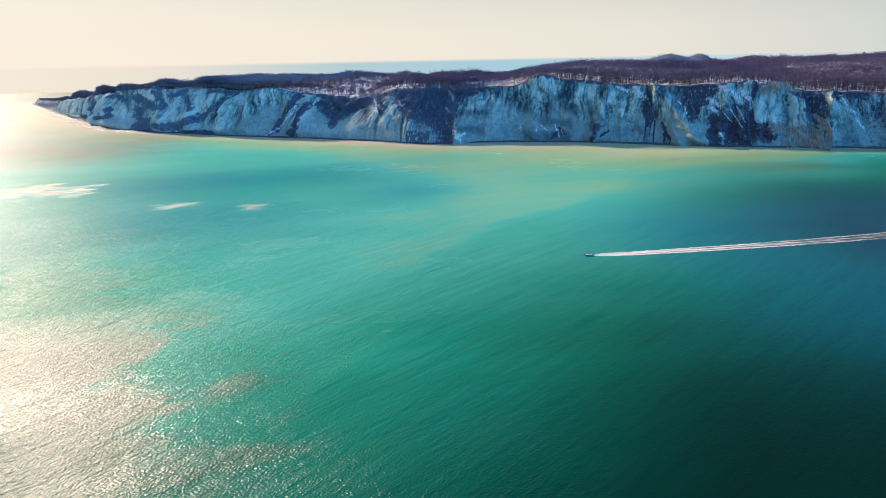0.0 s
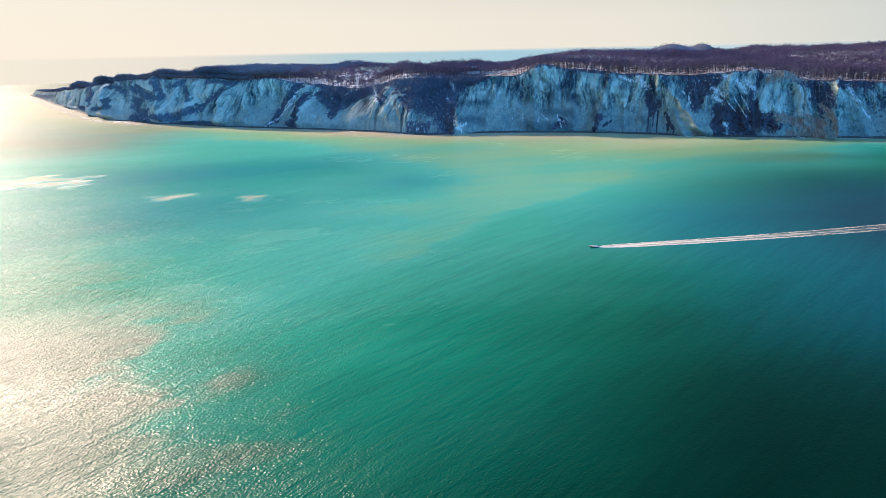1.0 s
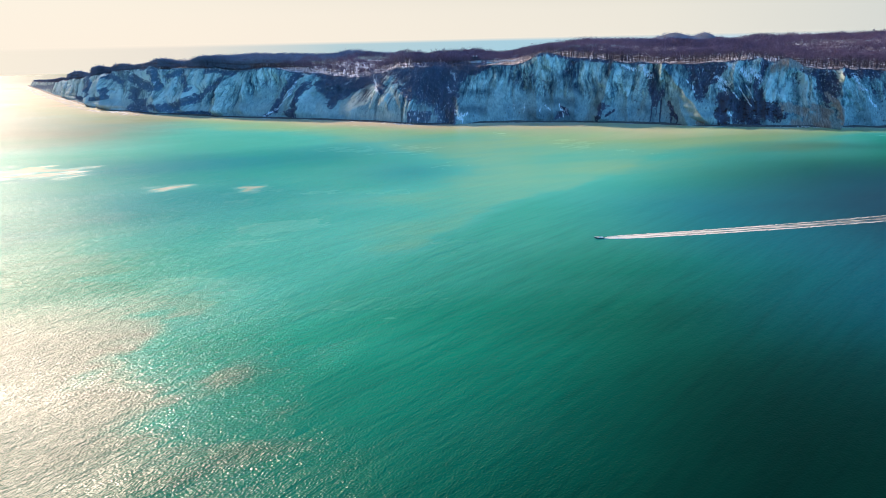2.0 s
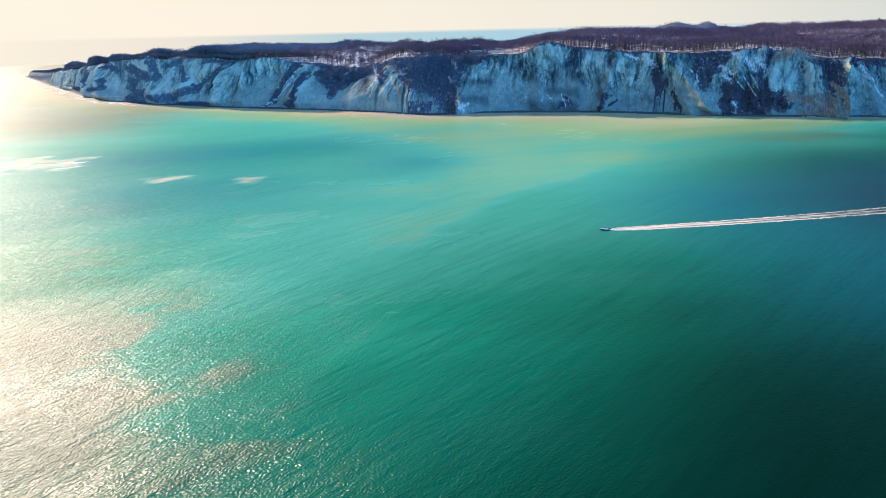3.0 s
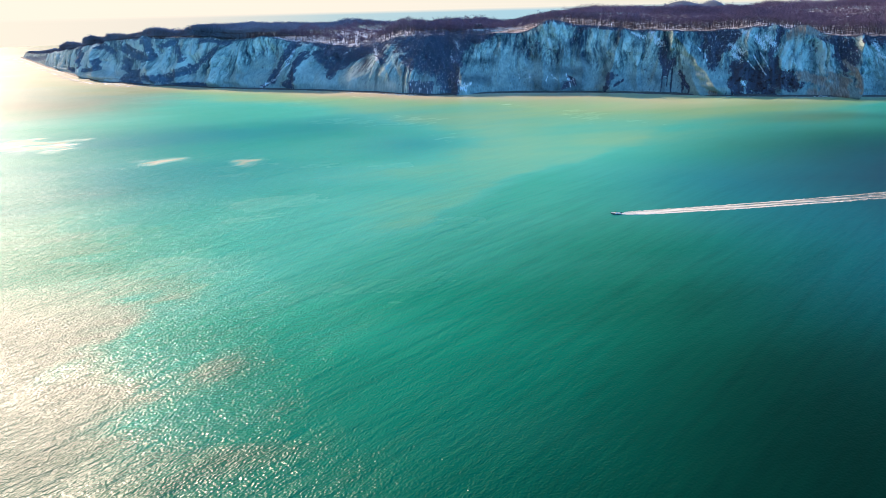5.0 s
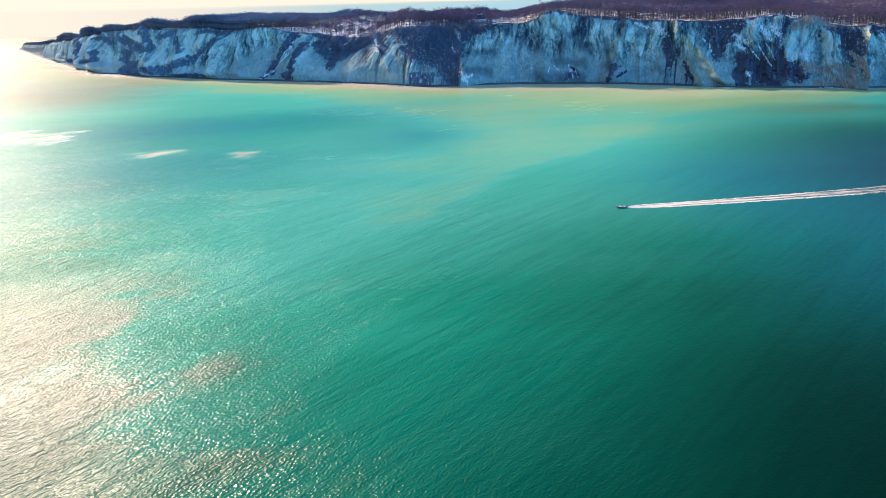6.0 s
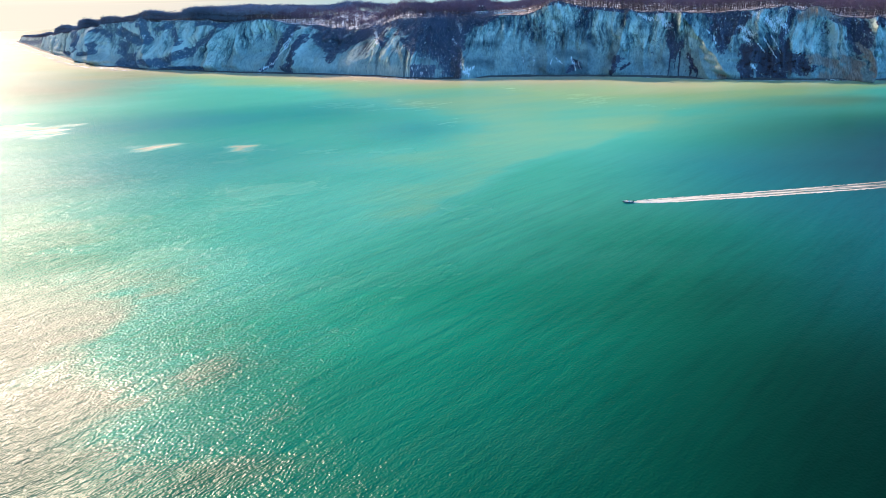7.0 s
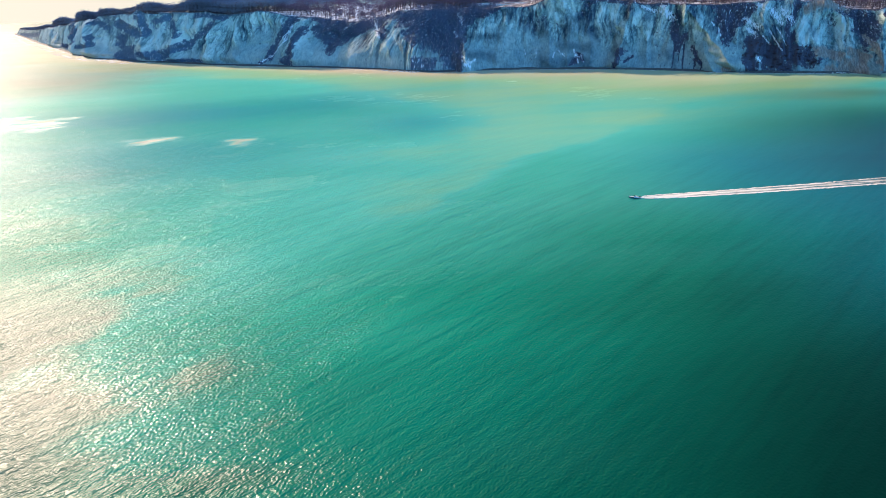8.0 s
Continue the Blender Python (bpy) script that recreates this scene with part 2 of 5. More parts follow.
def mat_sea():
    m, N, L, b = material("sea water")
    turbid_glint = named(N, "turbid_glint")
    deep = named(N, "deep")
    drift = texture(N, L, 0.006, 5, 0.6, (0.35, 1.0, 1), 0.25)
    swirl = maths(N, L, "ADD", turbid_glint, maths(N, L, "MULTIPLY", maths(N, L, "SUBTRACT", drift, 0.5), 0.35))
    c = ramp(N, L, swirl, [(0.0, (0.0005, 0.15, 0.064)), (0.25, (0.009, 0.39, 0.238)), (0.5, (0.10, 0.55, 0.405)), (0.66, (0.33, 0.58, 0.28)), (0.9, (0.66, 0.57, 0.33)), (1.0, (0.68, 0.56, 0.36))])
    c = blend(N, L, maths(N, L, "MULTIPLY", named(N, "blue"), 0.75), c, (0.006, 0.24, 0.32))
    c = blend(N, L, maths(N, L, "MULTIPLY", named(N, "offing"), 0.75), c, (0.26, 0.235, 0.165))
    # cream of the sun's glare painted into the body of the water
    c = blend(N, L, maths(N, L, "MULTIPLY", maths(N, L, "POWER", named(N, "glare"), 1.8), 0.62), c, (0.24, 0.215, 0.15))
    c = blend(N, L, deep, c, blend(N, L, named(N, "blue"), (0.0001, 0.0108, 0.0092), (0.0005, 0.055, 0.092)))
    # light and dark of the long wave rows, put into the water's colour
    lines = maths(N, L, "ADD", maths(N, L, "MULTIPLY", texture(N, L, 0.11, 4, 0.6, (0.07, 1.0, 1), radians(47)), 0.6), maths(N, L, "MULTIPLY", texture(N, L, 0.33, 3, 0.6, (0.10, 1.0, 1), radians(44)), 0.4))
    c = blend(N, L, named(N, "rowed"), c, ramp(N, L, lines, [(0.36, (0.70, 0.78, 0.80)), (0.50, (1, 1, 1)), (0.64, (1.25, 1.16, 1.12))]), "MULTIPLY")
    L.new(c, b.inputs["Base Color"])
    # the body of the water is matt; the mirror of its surface lies over it
    b.inputs["Roughness"].default_value = 0.40
    b.inputs["IOR"].default_value = 1.333
    L.new(maths(N, L, "ADD", 0.03, maths(N, L, "MULTIPLY", named(N, "glare"), 0.075)), b.inputs["Specular IOR Level"])
    streak = texture(N, L, 0.007, 5, 0.62, (0.13, 1.0, 1), 0.52)
    still = maths(N, L, "SUBTRACT", 1.0, maths(N, L, "MULTIPLY", named(N, "offing"), maths(N, L, "SUBTRACT", 0.88, maths(N, L, "MULTIPLY", maths(N, L, "MULTIPLY", maths(N, L, "SUBTRACT", streak, 0.50), 6.0, True), 0.75))))
    cat = maths(N, L, "MULTIPLY", maths(N, L, "SUBTRACT", texture(N, L, 0.016, 6, 0.66, (0.38, 1.0, 1), 0.45, (120, 70, 0)), 0.40), 5.0, True)
    still = maths(N, L, "MULTIPLY", still, maths(N, L, "SUBTRACT", 1.0, maths(N, L, "MULTIPLY", named(N, "patchy"), maths(N, L, "SUBTRACT", 0.75, maths(N, L, "MULTIPLY", cat, 0.70)))))
    L.new(maths(N, L, "MULTIPLY", named(N, "mirror"), still), b.inputs["Coat Weight"])
    b.inputs["Coat IOR"].default_value = 1.333
    wind = texture(N, L, 0.008, 5, 0.6, (0.5, 1.0, 1), 0.5)
    squall = texture(N, L, 0.013, 5, 0.6, (0.45, 1.0, 1), 0.35, (310, 55, 0))
    wind = maths(N, L, "ADD", maths(N, L, "MULTIPLY", wind, 0.08), maths(N, L, "MULTIPLY", maths(N, L, "MULTIPLY", maths(N, L, "SUBTRACT", squall, 0.47), 6.0, True), maths(N, L, "MULTIPLY", maths(N, L, "SUBTRACT", named(N, "waves"), 0.3, True), 0.20)))
    wind = maths(N, L, "ADD", wind, maths(N, L, "MULTIPLY", named(N, "gust"), 0.17))
    L.new(maths(N, L, "ADD", wind, maths(N, L, "ADD", 0.115, maths(N, L, "MULTIPLY", named(N, "ruffle"), maths(N, L, "ADD", 0.35, maths(N, L, "MULTIPLY", maths(N, L, "MULTIPLY", maths(N, L, "SUBTRACT", texture(N, L, 0.09, 4, 0.65, (0.35, 1.0, 1), 0.5), 0.42), 4.0, True), 0.6))))), b.inputs["Coat Roughness"])
    crest = radians(47)
    chop = texture(N, L, 0.43, 2, 0.5, (0.40, 1.0, 1), crest)
    fine = texture(N, L, 1.25, 0.6, 0.5, (0.7, 1.0, 1), crest)
    swell = texture(N, L, 0.05, 2, 0.5, (0.3, 1.0, 1), crest)
    rows = texture(N, L, 0.15, 2, 0.5, (0.16, 1.0, 1), crest)
    h = maths(N, L, "ADD", maths(N, L, "ADD", maths(N, L, "MULTIPLY", rows, 1.15), maths(N, L, "MULTIPLY", chop, 0.85)), maths(N, L, "ADD", maths(N, L, "MULTIPLY", fine, 0.50), maths(N, L, "MULTIPLY", swell, 1.6)))
    made = bump(N, L, b, h, 1.0, 1.0)
    gust = texture(N, L, 0.011, 4, 0.6, (0.6, 1.0, 1), 0.6, (40, 90, 0))
    strength = maths(N, L, "ADD", 0.55, maths(N, L, "MULTIPLY", maths(N, L, "MULTIPLY", maths(N, L, "SUBTRACT", gust, 0.36), 3.2, True), 0.9))
    L.new(maths(N, L, "MULTIPLY", strength, named(N, "waves")), made.inputs["Strength"])
    L.new(made.outputs["Normal"], b.inputs["Coat Normal"])
    for link in list(b.inputs["Normal"].links):
        L.remove(link)
    soft = N.new("ShaderNodeBump")
    L.new(maths(N, L, "ADD", 0.09, maths(N, L, "MULTIPLY", named(N, "waves"), 0.68)), soft.inputs["Strength"])
    soft.inputs["Distance"].default_value = 0.8
    L.new(h, soft.inputs["Height"])
    L.new(soft.outputs["Normal"], b.inputs["Normal"])
    return m


def mat_far():
    """Sea and air several kilometres off, pale with haze and brighter towards the sun."""
    m = bpy.data.materials.new("hazy distance")
    m.use_nodes = True
    N, L = m.node_tree.nodes, m.node_tree.links
    N.remove(N["Principled BSDF"])
    tc = N.new("ShaderNodeTexCoord")
    sep = N.new("ShaderNodeSeparateXYZ")
    L.new(tc.outputs["Object"], sep.inputs[0])
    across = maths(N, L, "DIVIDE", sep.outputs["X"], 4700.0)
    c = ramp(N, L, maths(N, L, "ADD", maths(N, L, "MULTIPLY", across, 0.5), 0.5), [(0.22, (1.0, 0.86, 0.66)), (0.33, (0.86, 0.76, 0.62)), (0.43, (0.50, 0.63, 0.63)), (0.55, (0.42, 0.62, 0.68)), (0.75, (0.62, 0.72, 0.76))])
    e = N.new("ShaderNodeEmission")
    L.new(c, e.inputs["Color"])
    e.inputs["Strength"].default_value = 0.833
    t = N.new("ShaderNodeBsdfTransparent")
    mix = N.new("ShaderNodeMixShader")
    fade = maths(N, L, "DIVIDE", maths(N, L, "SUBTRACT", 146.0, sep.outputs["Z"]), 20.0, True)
    L.new(fade, mix.inputs[0])
    L.new(t.outputs[0], mix.inputs[1])
    L.new(e.outputs[0], mix.inputs[2])
    L.new(mix.outputs[0], N["Material Output"].inputs["Surface"])
    return m


CLIFF, FLOOR, SEA, FAR = mat_cliff(), mat_forest_floor(), mat_sea(), mat_far()
BARK = mat_bark("grey beech bark", (0.065, 0.057, 0.066), (0.19, 0.165, 0.185))
TWIGS = mat_bark("bare beech twigs", (0.115, 0.085, 0.125), (0.265, 0.195, 0.262))
# haze over the cape and the far hill painted into their twigs
HAZED_TWIGS = mat_bark("blue-grey beech twigs with painted haze", (0.135, 0.175, 0.245), (0.27, 0.32, 0.41))
SCRUB = mat_bark("leafless scrub", (0.065, 0.075, 0.125), (0.20, 0.205, 0.30))
SAPLINGS = mat_bark("grey saplings", (0.085, 0.105, 0.165), (0.27, 0.30, 0.41))
BRAMBLE = mat_bark("dark brown brambles", (0.030, 0.024, 0.030), (0.115, 0.075, 0.07))
# scrub of the cape, lightened and blued in place of haze
HAZED_SCRUB = mat_bark("scrub with painted haze", (0.085, 0.13, 0.20), (0.22, 0.29, 0.38))
NEEDLES = mat_bark("dark conifer needles", (0.006, 0.014, 0.012), (0.025, 0.04, 0.03))
WHITE = mat_plain("white paint", (0.78, 0.77, 0.74), 0.5)
ROOF = mat_plain("dark slate roof", (0.018, 0.022, 0.032), 0.9, 0.3)
GLASS = mat_plain("dark window glass", (0.02, 0.025, 0.03), 0.1)
HULL = mat_plain("dark grey-green hull paint", (0.09, 0.13, 0.13), 0.35)
SHINGLE = mat_plain("wet dark shingle", (0.10, 0.095, 0.09), 0.8, 0.5, 0.2)
BOULDER = mat_plain("weathered beach stone", (0.22, 0.20, 0.18), 0.85, 0.4, 0.6)


# ---- form of the land ----
# the shore, from the far cape along the coast: x, y
SHORE = [(-1690, 2890), (-1638, 2814), (-1437, 2535), (-1257, 2278), (-1079, 2041), (-900, 1793), (-787, 1669),
         (-721, 1616), (-654, 1566), (-578, 1534), (-456, 1461), (-375, 1425), (-286, 1389), (-199, 1345),
         (-129, 1305), (-63, 1259), (-21, 1243), (20, 1250), (72, 1259), (124, 1255), (174, 1246), (224, 1238),
         (272, 1222), (318, 1206), (361, 1183), (402, 1160), (451, 1137), (501, 1122), (567, 1105), (613, 1098),
         (699, 1071), (802, 1028), (1000, 960)]
# distance along the shore, height of the cliff's edge, depth of the face, its swelling (1: even slope), rise of the land behind, over what depth
FORM_S = [0, 70, 120, 430, 750, 1040, 1350, 1520, 1600, 1690, 1770, 1910, 2000, 2095, 2190, 2270, 2355, 2400, 2440, 2495, 2545, 2595, 2645, 2700, 2795, 2840, 2945, 3015, 3062, 3152, 3500]
FORM_H = [1, 8, 20, 27, 40, 58, 77, 91, 96, 98, 97, 92, 94, 84, 70, 95, 95, 94, 94, 95, 96, 112, 109, 101, 95, 97, 101, 91, 85, 82, 82]
FORM_RUN = [6, 6, 9, 14, 18, 22, 30, 36, 40, 45, 48, 52, 54, 78, 84, 84, 108, 135, 100, 76, 66, 60, 60, 60, 62, 64, 78, 76, 66, 66, 66]
FORM_BOW = [1, 1, 1, 1, 1, 1, 1, 1, 1, 1, 1, 0.95, 0.9, 0.72, 0.60, 0.58, 0.60, 0.66, 0.72, 0.8, 0.9, 1, 1, 1, 0.95, 0.92, 0.9, 0.9, 0.95, 1, 1]
FORM_RISE = [0, 0, 0, -1, -1, -3, -6, -6, -6, -5, -1, 2, 2, 8, 14, 0, -2, -2, -2, -2, 0, -4, 6, 12, 9, 7, 7, 17, 28, 34, 36]
FORM_BACK = [10, 11, 12, 16, 18, 20, 25, 30, 40, 50, 60, 70, 90, 120, 160, 220, 270, 300, 320, 330, 310, 280, 310, 360, 400, 520, 650, 700, 710, 730, 740]
WIDTH = [20, 22, 25, 40, 60, 90, 160, 240, 300, 360, 420, 520, 600, 700, 800, 900, 950, 1000, 1000, 1050, 1100, 1100, 1100, 1100, 1150, 1200, 1200, 1200, 1200, 1200, 1200]

_p = np.array(SHORE, float)
_l = np.concatenate([[0], np.cumsum(np.hypot(*np.diff(_p, axis=0).T))])
_s = np.arange(0, _l[-1], 2.0)


def _soft(a, n):
    pad = np.concatenate([a[0] + (a[1] - a[0]) * np.arange(-n, 0), a, a[-1] + (a[-1] - a[-2]) * np.arange(1, n + 1)])
    k = np.hanning(2 * n + 3)[1:-1]
    return np.convolve(pad, k / k.sum(), "valid")


_cx, _cy = _soft(np.interp(_s, _l, _p[:, 0]), 14), _soft(np.interp(_s, _l, _p[:, 1]), 14)
_nx, _ny = _soft(np.interp(_s, _l, _p[:, 0]), 110), _soft(np.interp(_s, _l, _p[:, 1]), 110)
_tx, _ty = np.gradient(_nx), np.gradient(_ny)
_n = np.hypot(_tx, _ty)
_tx, _ty = _tx / _n, _ty / _n


def beach(s):
    """Breadth of the beach."""
    return np.interp(s, [1300, 1900], [3.0, 12.0])


def form(values, s):
    return np.interp(s, _s, _soft(np.interp(_s, FORM_S, values), 12))


def shore_point(s, d):
    """Plan of the point d metres inland of the shore at s metres along it."""
    return (np.interp(s, _s, _cx) - np.interp(s, _s, _ty) * d, np.interp(s, _s, _cy) + np.interp(s, _s, _tx) * d)
# spurs of the face: foot and top along the shore, height reached (of 1), half width, reach
SPURS_FAR = [(1023, 894, 1.0, 98, 14), (1494, 1401, 0.93, 80, 22), (1359, 1212, 1.0, 54, 12), (1719, 1656, 0.85, 27, 14),
             (1782, 1770, 0.92, 26, 14), (1887, 1884, 0.88, 38, 20), (1962, 1956, 1.0, 68, 16), (2091, 2079, 0.63, 36, 20),
             (2151, 2140, 0.40, 30, 9), (2214, 2205, 0.55, 40, 14), (2310, 2253, 0.53, 33, 16), (2343, 2310, 0.37, 18, 6)]
SPURS_NEAR = [(2454, 2442, 0.42, 26, 34), (2511, 2520, 0.9, 32, 9), (2592, 2586, 1.0, 30, 14), (2622, 2613, 1.0, 26, 8),
              (2658, 2646, 0.98, 24, 9), (2697, 2712, 0.98, 19, 24), (2748, 2730, 0.88, 16, 8), (2883, 2793, 0.97, 32, 30),
              (2907, 2916, 0.86, 18, 14), (2934, 2958, 0.97, 20, 10), (2991, 3003, 1.0, 21, 12), (3021, 3045, 0.98, 22, 10),
              (3066, 3084, 0.94, 24, 26), (2965, 2968, 0.75, 14, 10), (2983, 2998, 0.86, 13, 9), (3046, 3034, 0.86, 13, 10), (3120, 3111, 0.92, 18, 10), (3174, 3174, 0.93, 21, 18)]
# buttresses: foot and top along the shore, height reached (of 1), half width to the west and east, reach
BUTTRESSES = [(3068, 3082, 1.0, 30, 14, 64), (2444, 2452, 0.50, 13, 46, 36), (2850, 2794, 0.97, 24, 40, 22)]
# growth, snow, damp and shade, pale chalk, clay and sunlight as strokes over the face:
# along the shore and height (of 1) of both ends, half width at each
GROWTH_EAST = [(2839, 0.94, 2896, 0.94, 8, 6), (2848, 0.78, 2896, 0.89, 10, 8), (2860, 0.62, 2887, 0.8, 14, 10), (2863, 0.46, 2869, 0.62, 9, 12), (2893, 0.4, 2905, 0.04, 8, 10),
               (2902, 0.39, 2935, 0.22, 10, 12), (2929, 0.17, 2953, 0.02, 16, 10), (2953, 0.6, 2956, 0.3, 8, 9), (2965, 0.93, 2956, 0.6, 8, 6), (2941, 0.27, 2983, 0.17, 12, 12),
               (3025, 0.98, 3067, 0.84, 7, 9), (3052, 0.7, 3067, 0.64, 11, 10), (3058, 0.42, 3064, 0.54, 6, 10), (3091, 0.97, 3130, 0.98, 8, 9)]
GROWTH_END = [(2776, 0.8, 2788, 0.32, 4, 6), (2791, 0.38, 2797, 0.48, 5, 6), (2784, 0.38, 2784, 0.0, 1.6, 0.7), (2792, 0.38, 2793, 0.1, 1.4, 0.6), (2798, 0.37, 2800, 0.0, 1.8, 0.9),
              (2812, 0.32, 2827, 0.10, 4, 3), (2818, 0.16, 2820, 0.02, 2.4, 1.4), (2829, 0.12, 2829, 0.01, 1.6, 1.0), (3082, 0.91, 3120, 0.96, 3, 4)]
GROWTH_MIDDLE = [(2695, 0.03, 2704, 0.28, 4, 6), (2710, 0.12, 2722, 0.2, 2, 2), (2644, 0.9, 2659, 0.98, 3, 3), (2623, 1.0, 2710, 0.99, 3, 4),
                 (2422, 0.04, 2443, 0.02, 9, 6), (2419, 0.4, 2419, 0.12, 14, 14), (2425, 0.62, 2455, 0.86, 18, 14), (2455, 0.84, 2502, 0.96, 10, 5), (2440, 0.97, 2500, 1.0, 8, 6), (2626, 0.10, 2641, 0.17, 5, 4), (2632, 0.22, 2646, 0.12, 3, 3)]
GROWTH_WEST = [(2056, 0.97, 2030, 0.15, 10, 8), (2026, 0.15, 2014, 0.02, 5, 3), (2080, 0.62, 2078, 0.02, 10, 11), (2066, 0.06, 2077, 0.02, 6, 7), (2106, 0.72, 2158, 0.30, 8, 10),
               (2122, 0.80, 2160, 0.55, 10, 13), (2190, 0.75, 2232, 0.85, 13, 14), (2238, 0.75, 2262, 0.5, 11, 7),
               (2158, 0.3, 2176, 0.57, 10, 11), (2176, 0.57, 2206, 1.0, 14, 12), (2230, 1.0, 2272, 0.92, 14, 16), (2258, 0.62, 2272, 0.36, 7, 5), (2308, 0.46, 2347, 0.28, 5, 5),
               (2299, 0.78, 2413, 0.83, 20, 22), (2330, 0.56, 2420, 0.58, 16, 20), (2362, 0.36, 2431, 0.37, 13, 20), (2408, 0.16, 2438, 0.09, 8, 12), (2352, 0.04, 2392, 0.05, 4, 5), (2089, 0.99, 2158, 0.93, 8, 9)]
GROWTH_CAPE = [(1597, 0.05, 1636, 0.19, 9, 13), (1636, 0.19, 1666, 0.03, 11, 7), (1681, 0.16, 1738, 0.13, 6, 8), (1738, 0.13, 1819, 0.42, 8, 8), (1819, 0.42, 1876, 0.85, 6, 5),
               (1741, 0.01, 1867, 0.04, 5, 5), (1573, 0.79, 1660, 0.53, 9, 8), (1594, 0.31, 1591, 0.53, 6, 6), (1651, 0.95, 1687, 0.57, 8, 6), (1750, 0.78, 1780, 0.54, 7, 5),
               (1708, 0.81, 1741, 0.94, 6, 6), (1810, 0.96, 1900, 0.94, 5, 5), (1372, 0.27, 1465, 0.29, 4, 4), (1441, 0.91, 1516, 0.72, 6, 5), (1249, 1.0, 1327, 0.37, 5, 4)]
GROWTH_TIP = [(1126, 0.22, 1216, 0.19, 4, 5), (211, 0.24, 652, 0.61, 6, 6), (1460, 0.55, 1480, 0.30, 4, 3)]
SNOW_EAST = [(2884, 0.74, 2908, 0.6, 4.3, 3.6), (2905, 0.94, 2914, 0.88, 3.6, 2.9), (2926, 0.85, 2941, 0.65, 5.0, 3.6), (2941, 0.84, 2959, 0.69, 5.0, 5.0), (2893, 0.58, 2905, 0.48, 3.6, 2.9),
             (2914, 0.48, 2929, 0.33, 1.2, 0.9), (2923, 0.57, 2944, 0.27, 1.2, 0.9), (2935, 0.59, 2950, 0.33, 1.2, 0.9), (3103, 0.9, 3106, 0.69, 5.0, 2.9), (3106, 0.69, 3118, 0.63, 3.6, 2.2),
             (3118, 0.5, 3130, 0.33, 2.9, 2.2), (2908, 0.19, 2917, 0.11, 2.2, 1.4), (2846, 0.62, 2852, 0.5, 1.4, 1.1), (2835, 0.72, 2842, 0.62, 1.4, 1.1)]
SNOW_MIDDLE = [(2629, 0.25, 2638, 0.08, 2.4, 1.4), (2640, 0.2, 2646, 0.1, 1.6, 1), (2605, 0.25, 2617, 0.17, 1.6, 1), (2596, 0.17, 2599, 0.25, 1.6, 0.8), (2551, 0.26, 2551, 0.19, 1.2, 0.8),
               (2569, 0.28, 2569, 0.16, 1.2, 0.8), (2758, 0.93, 2776, 0.77, 5, 4), (2728, 0.94, 2752, 0.86, 3, 3), (2446, 0.13, 2458, 0.04, 4, 3), (2449, 0.06, 2467, 0.11, 2, 2)]
SNOW_WEST = [(2056, 0.77, 2053, 0.41, 2.6, 2.2), (2056, 0.45, 2035, 0.15, 2.2, 1.8), (2035, 0.15, 2008, 0.02, 2.2, 1.8), (2053, 0.59, 2041, 0.34, 1.8, 1.4), (2212, 1.0, 2251, 0.49, 4, 4),
             (2251, 0.49, 2266, 0.34, 4, 3), (2425, 0.86, 2437, 0.73, 7, 6), (2422, 0.51, 2431, 0.44, 3, 3), (2233, 1.0, 2260, 1.0, 5, 5), (2164, 0.8, 2170, 0.87, 3, 3)]
# damp patches; the first stroke is shade under a ledge, painted in
DAMP_SHADE_FACE = [(2455, 0.47, 2506, 0.47, 6, 5), (2578, 0.11, 2650, 0.08, 12, 10), (2614, 0.57, 2638, 0.72, 12, 12), (2557, 0.78, 2578, 0.49, 7, 7), (2641, 0.58, 2665, 0.5, 10, 9),
             (2686, 0.61, 2698, 0.24, 9, 9), (2512, 0.98, 2530, 0.85, 7, 6), (2449, 0.19, 2503, 0.14, 6, 5), (2608, 0.31, 2653, 0.29, 8, 9)]
DAMP_SHADE_SIDES = [(3010, 0.75, 3019, 0.46, 6, 8), (2983, 0.72, 2989, 0.53, 4, 5), (2941, 0.53, 2953, 0.27, 6, 6), (3049, 0.63, 3055, 0.4, 8, 6), (2774, 0.24, 2788, 0.02, 8, 6),
              (2218, 0.55, 2240, 0.36, 8, 7), (2310, 0.28, 2330, 0.16, 6, 5), (2296, 0.30, 2304, 0.10, 3, 3), (2300, 0.42, 2318, 0.22, 5, 4), (2264, 0.30, 2270, 0.05, 4, 4), (2330, 0.26, 2336, 0.03, 6, 5)]
PALE_EAST = [(2976, 0.52, 3036, 0.62, 14, 13), (2971, 0.58, 2983, 0.75, 8, 8), (2995, 0.73, 3004, 0.58, 8, 6), (3028, 0.77, 3040, 0.55, 9, 7), (2968, 0.45, 3040, 0.39, 6, 6), (3082, 0.96, 3082, 0.82, 5, 4),
             (3079, 0.68, 3091, 0.39, 6, 7), (2794, 0.98, 2794, 0.77, 7, 6), (2806, 0.74, 2851, 0.28, 6, 10), (2848, 0.28, 2866, 0.06, 8, 10)]
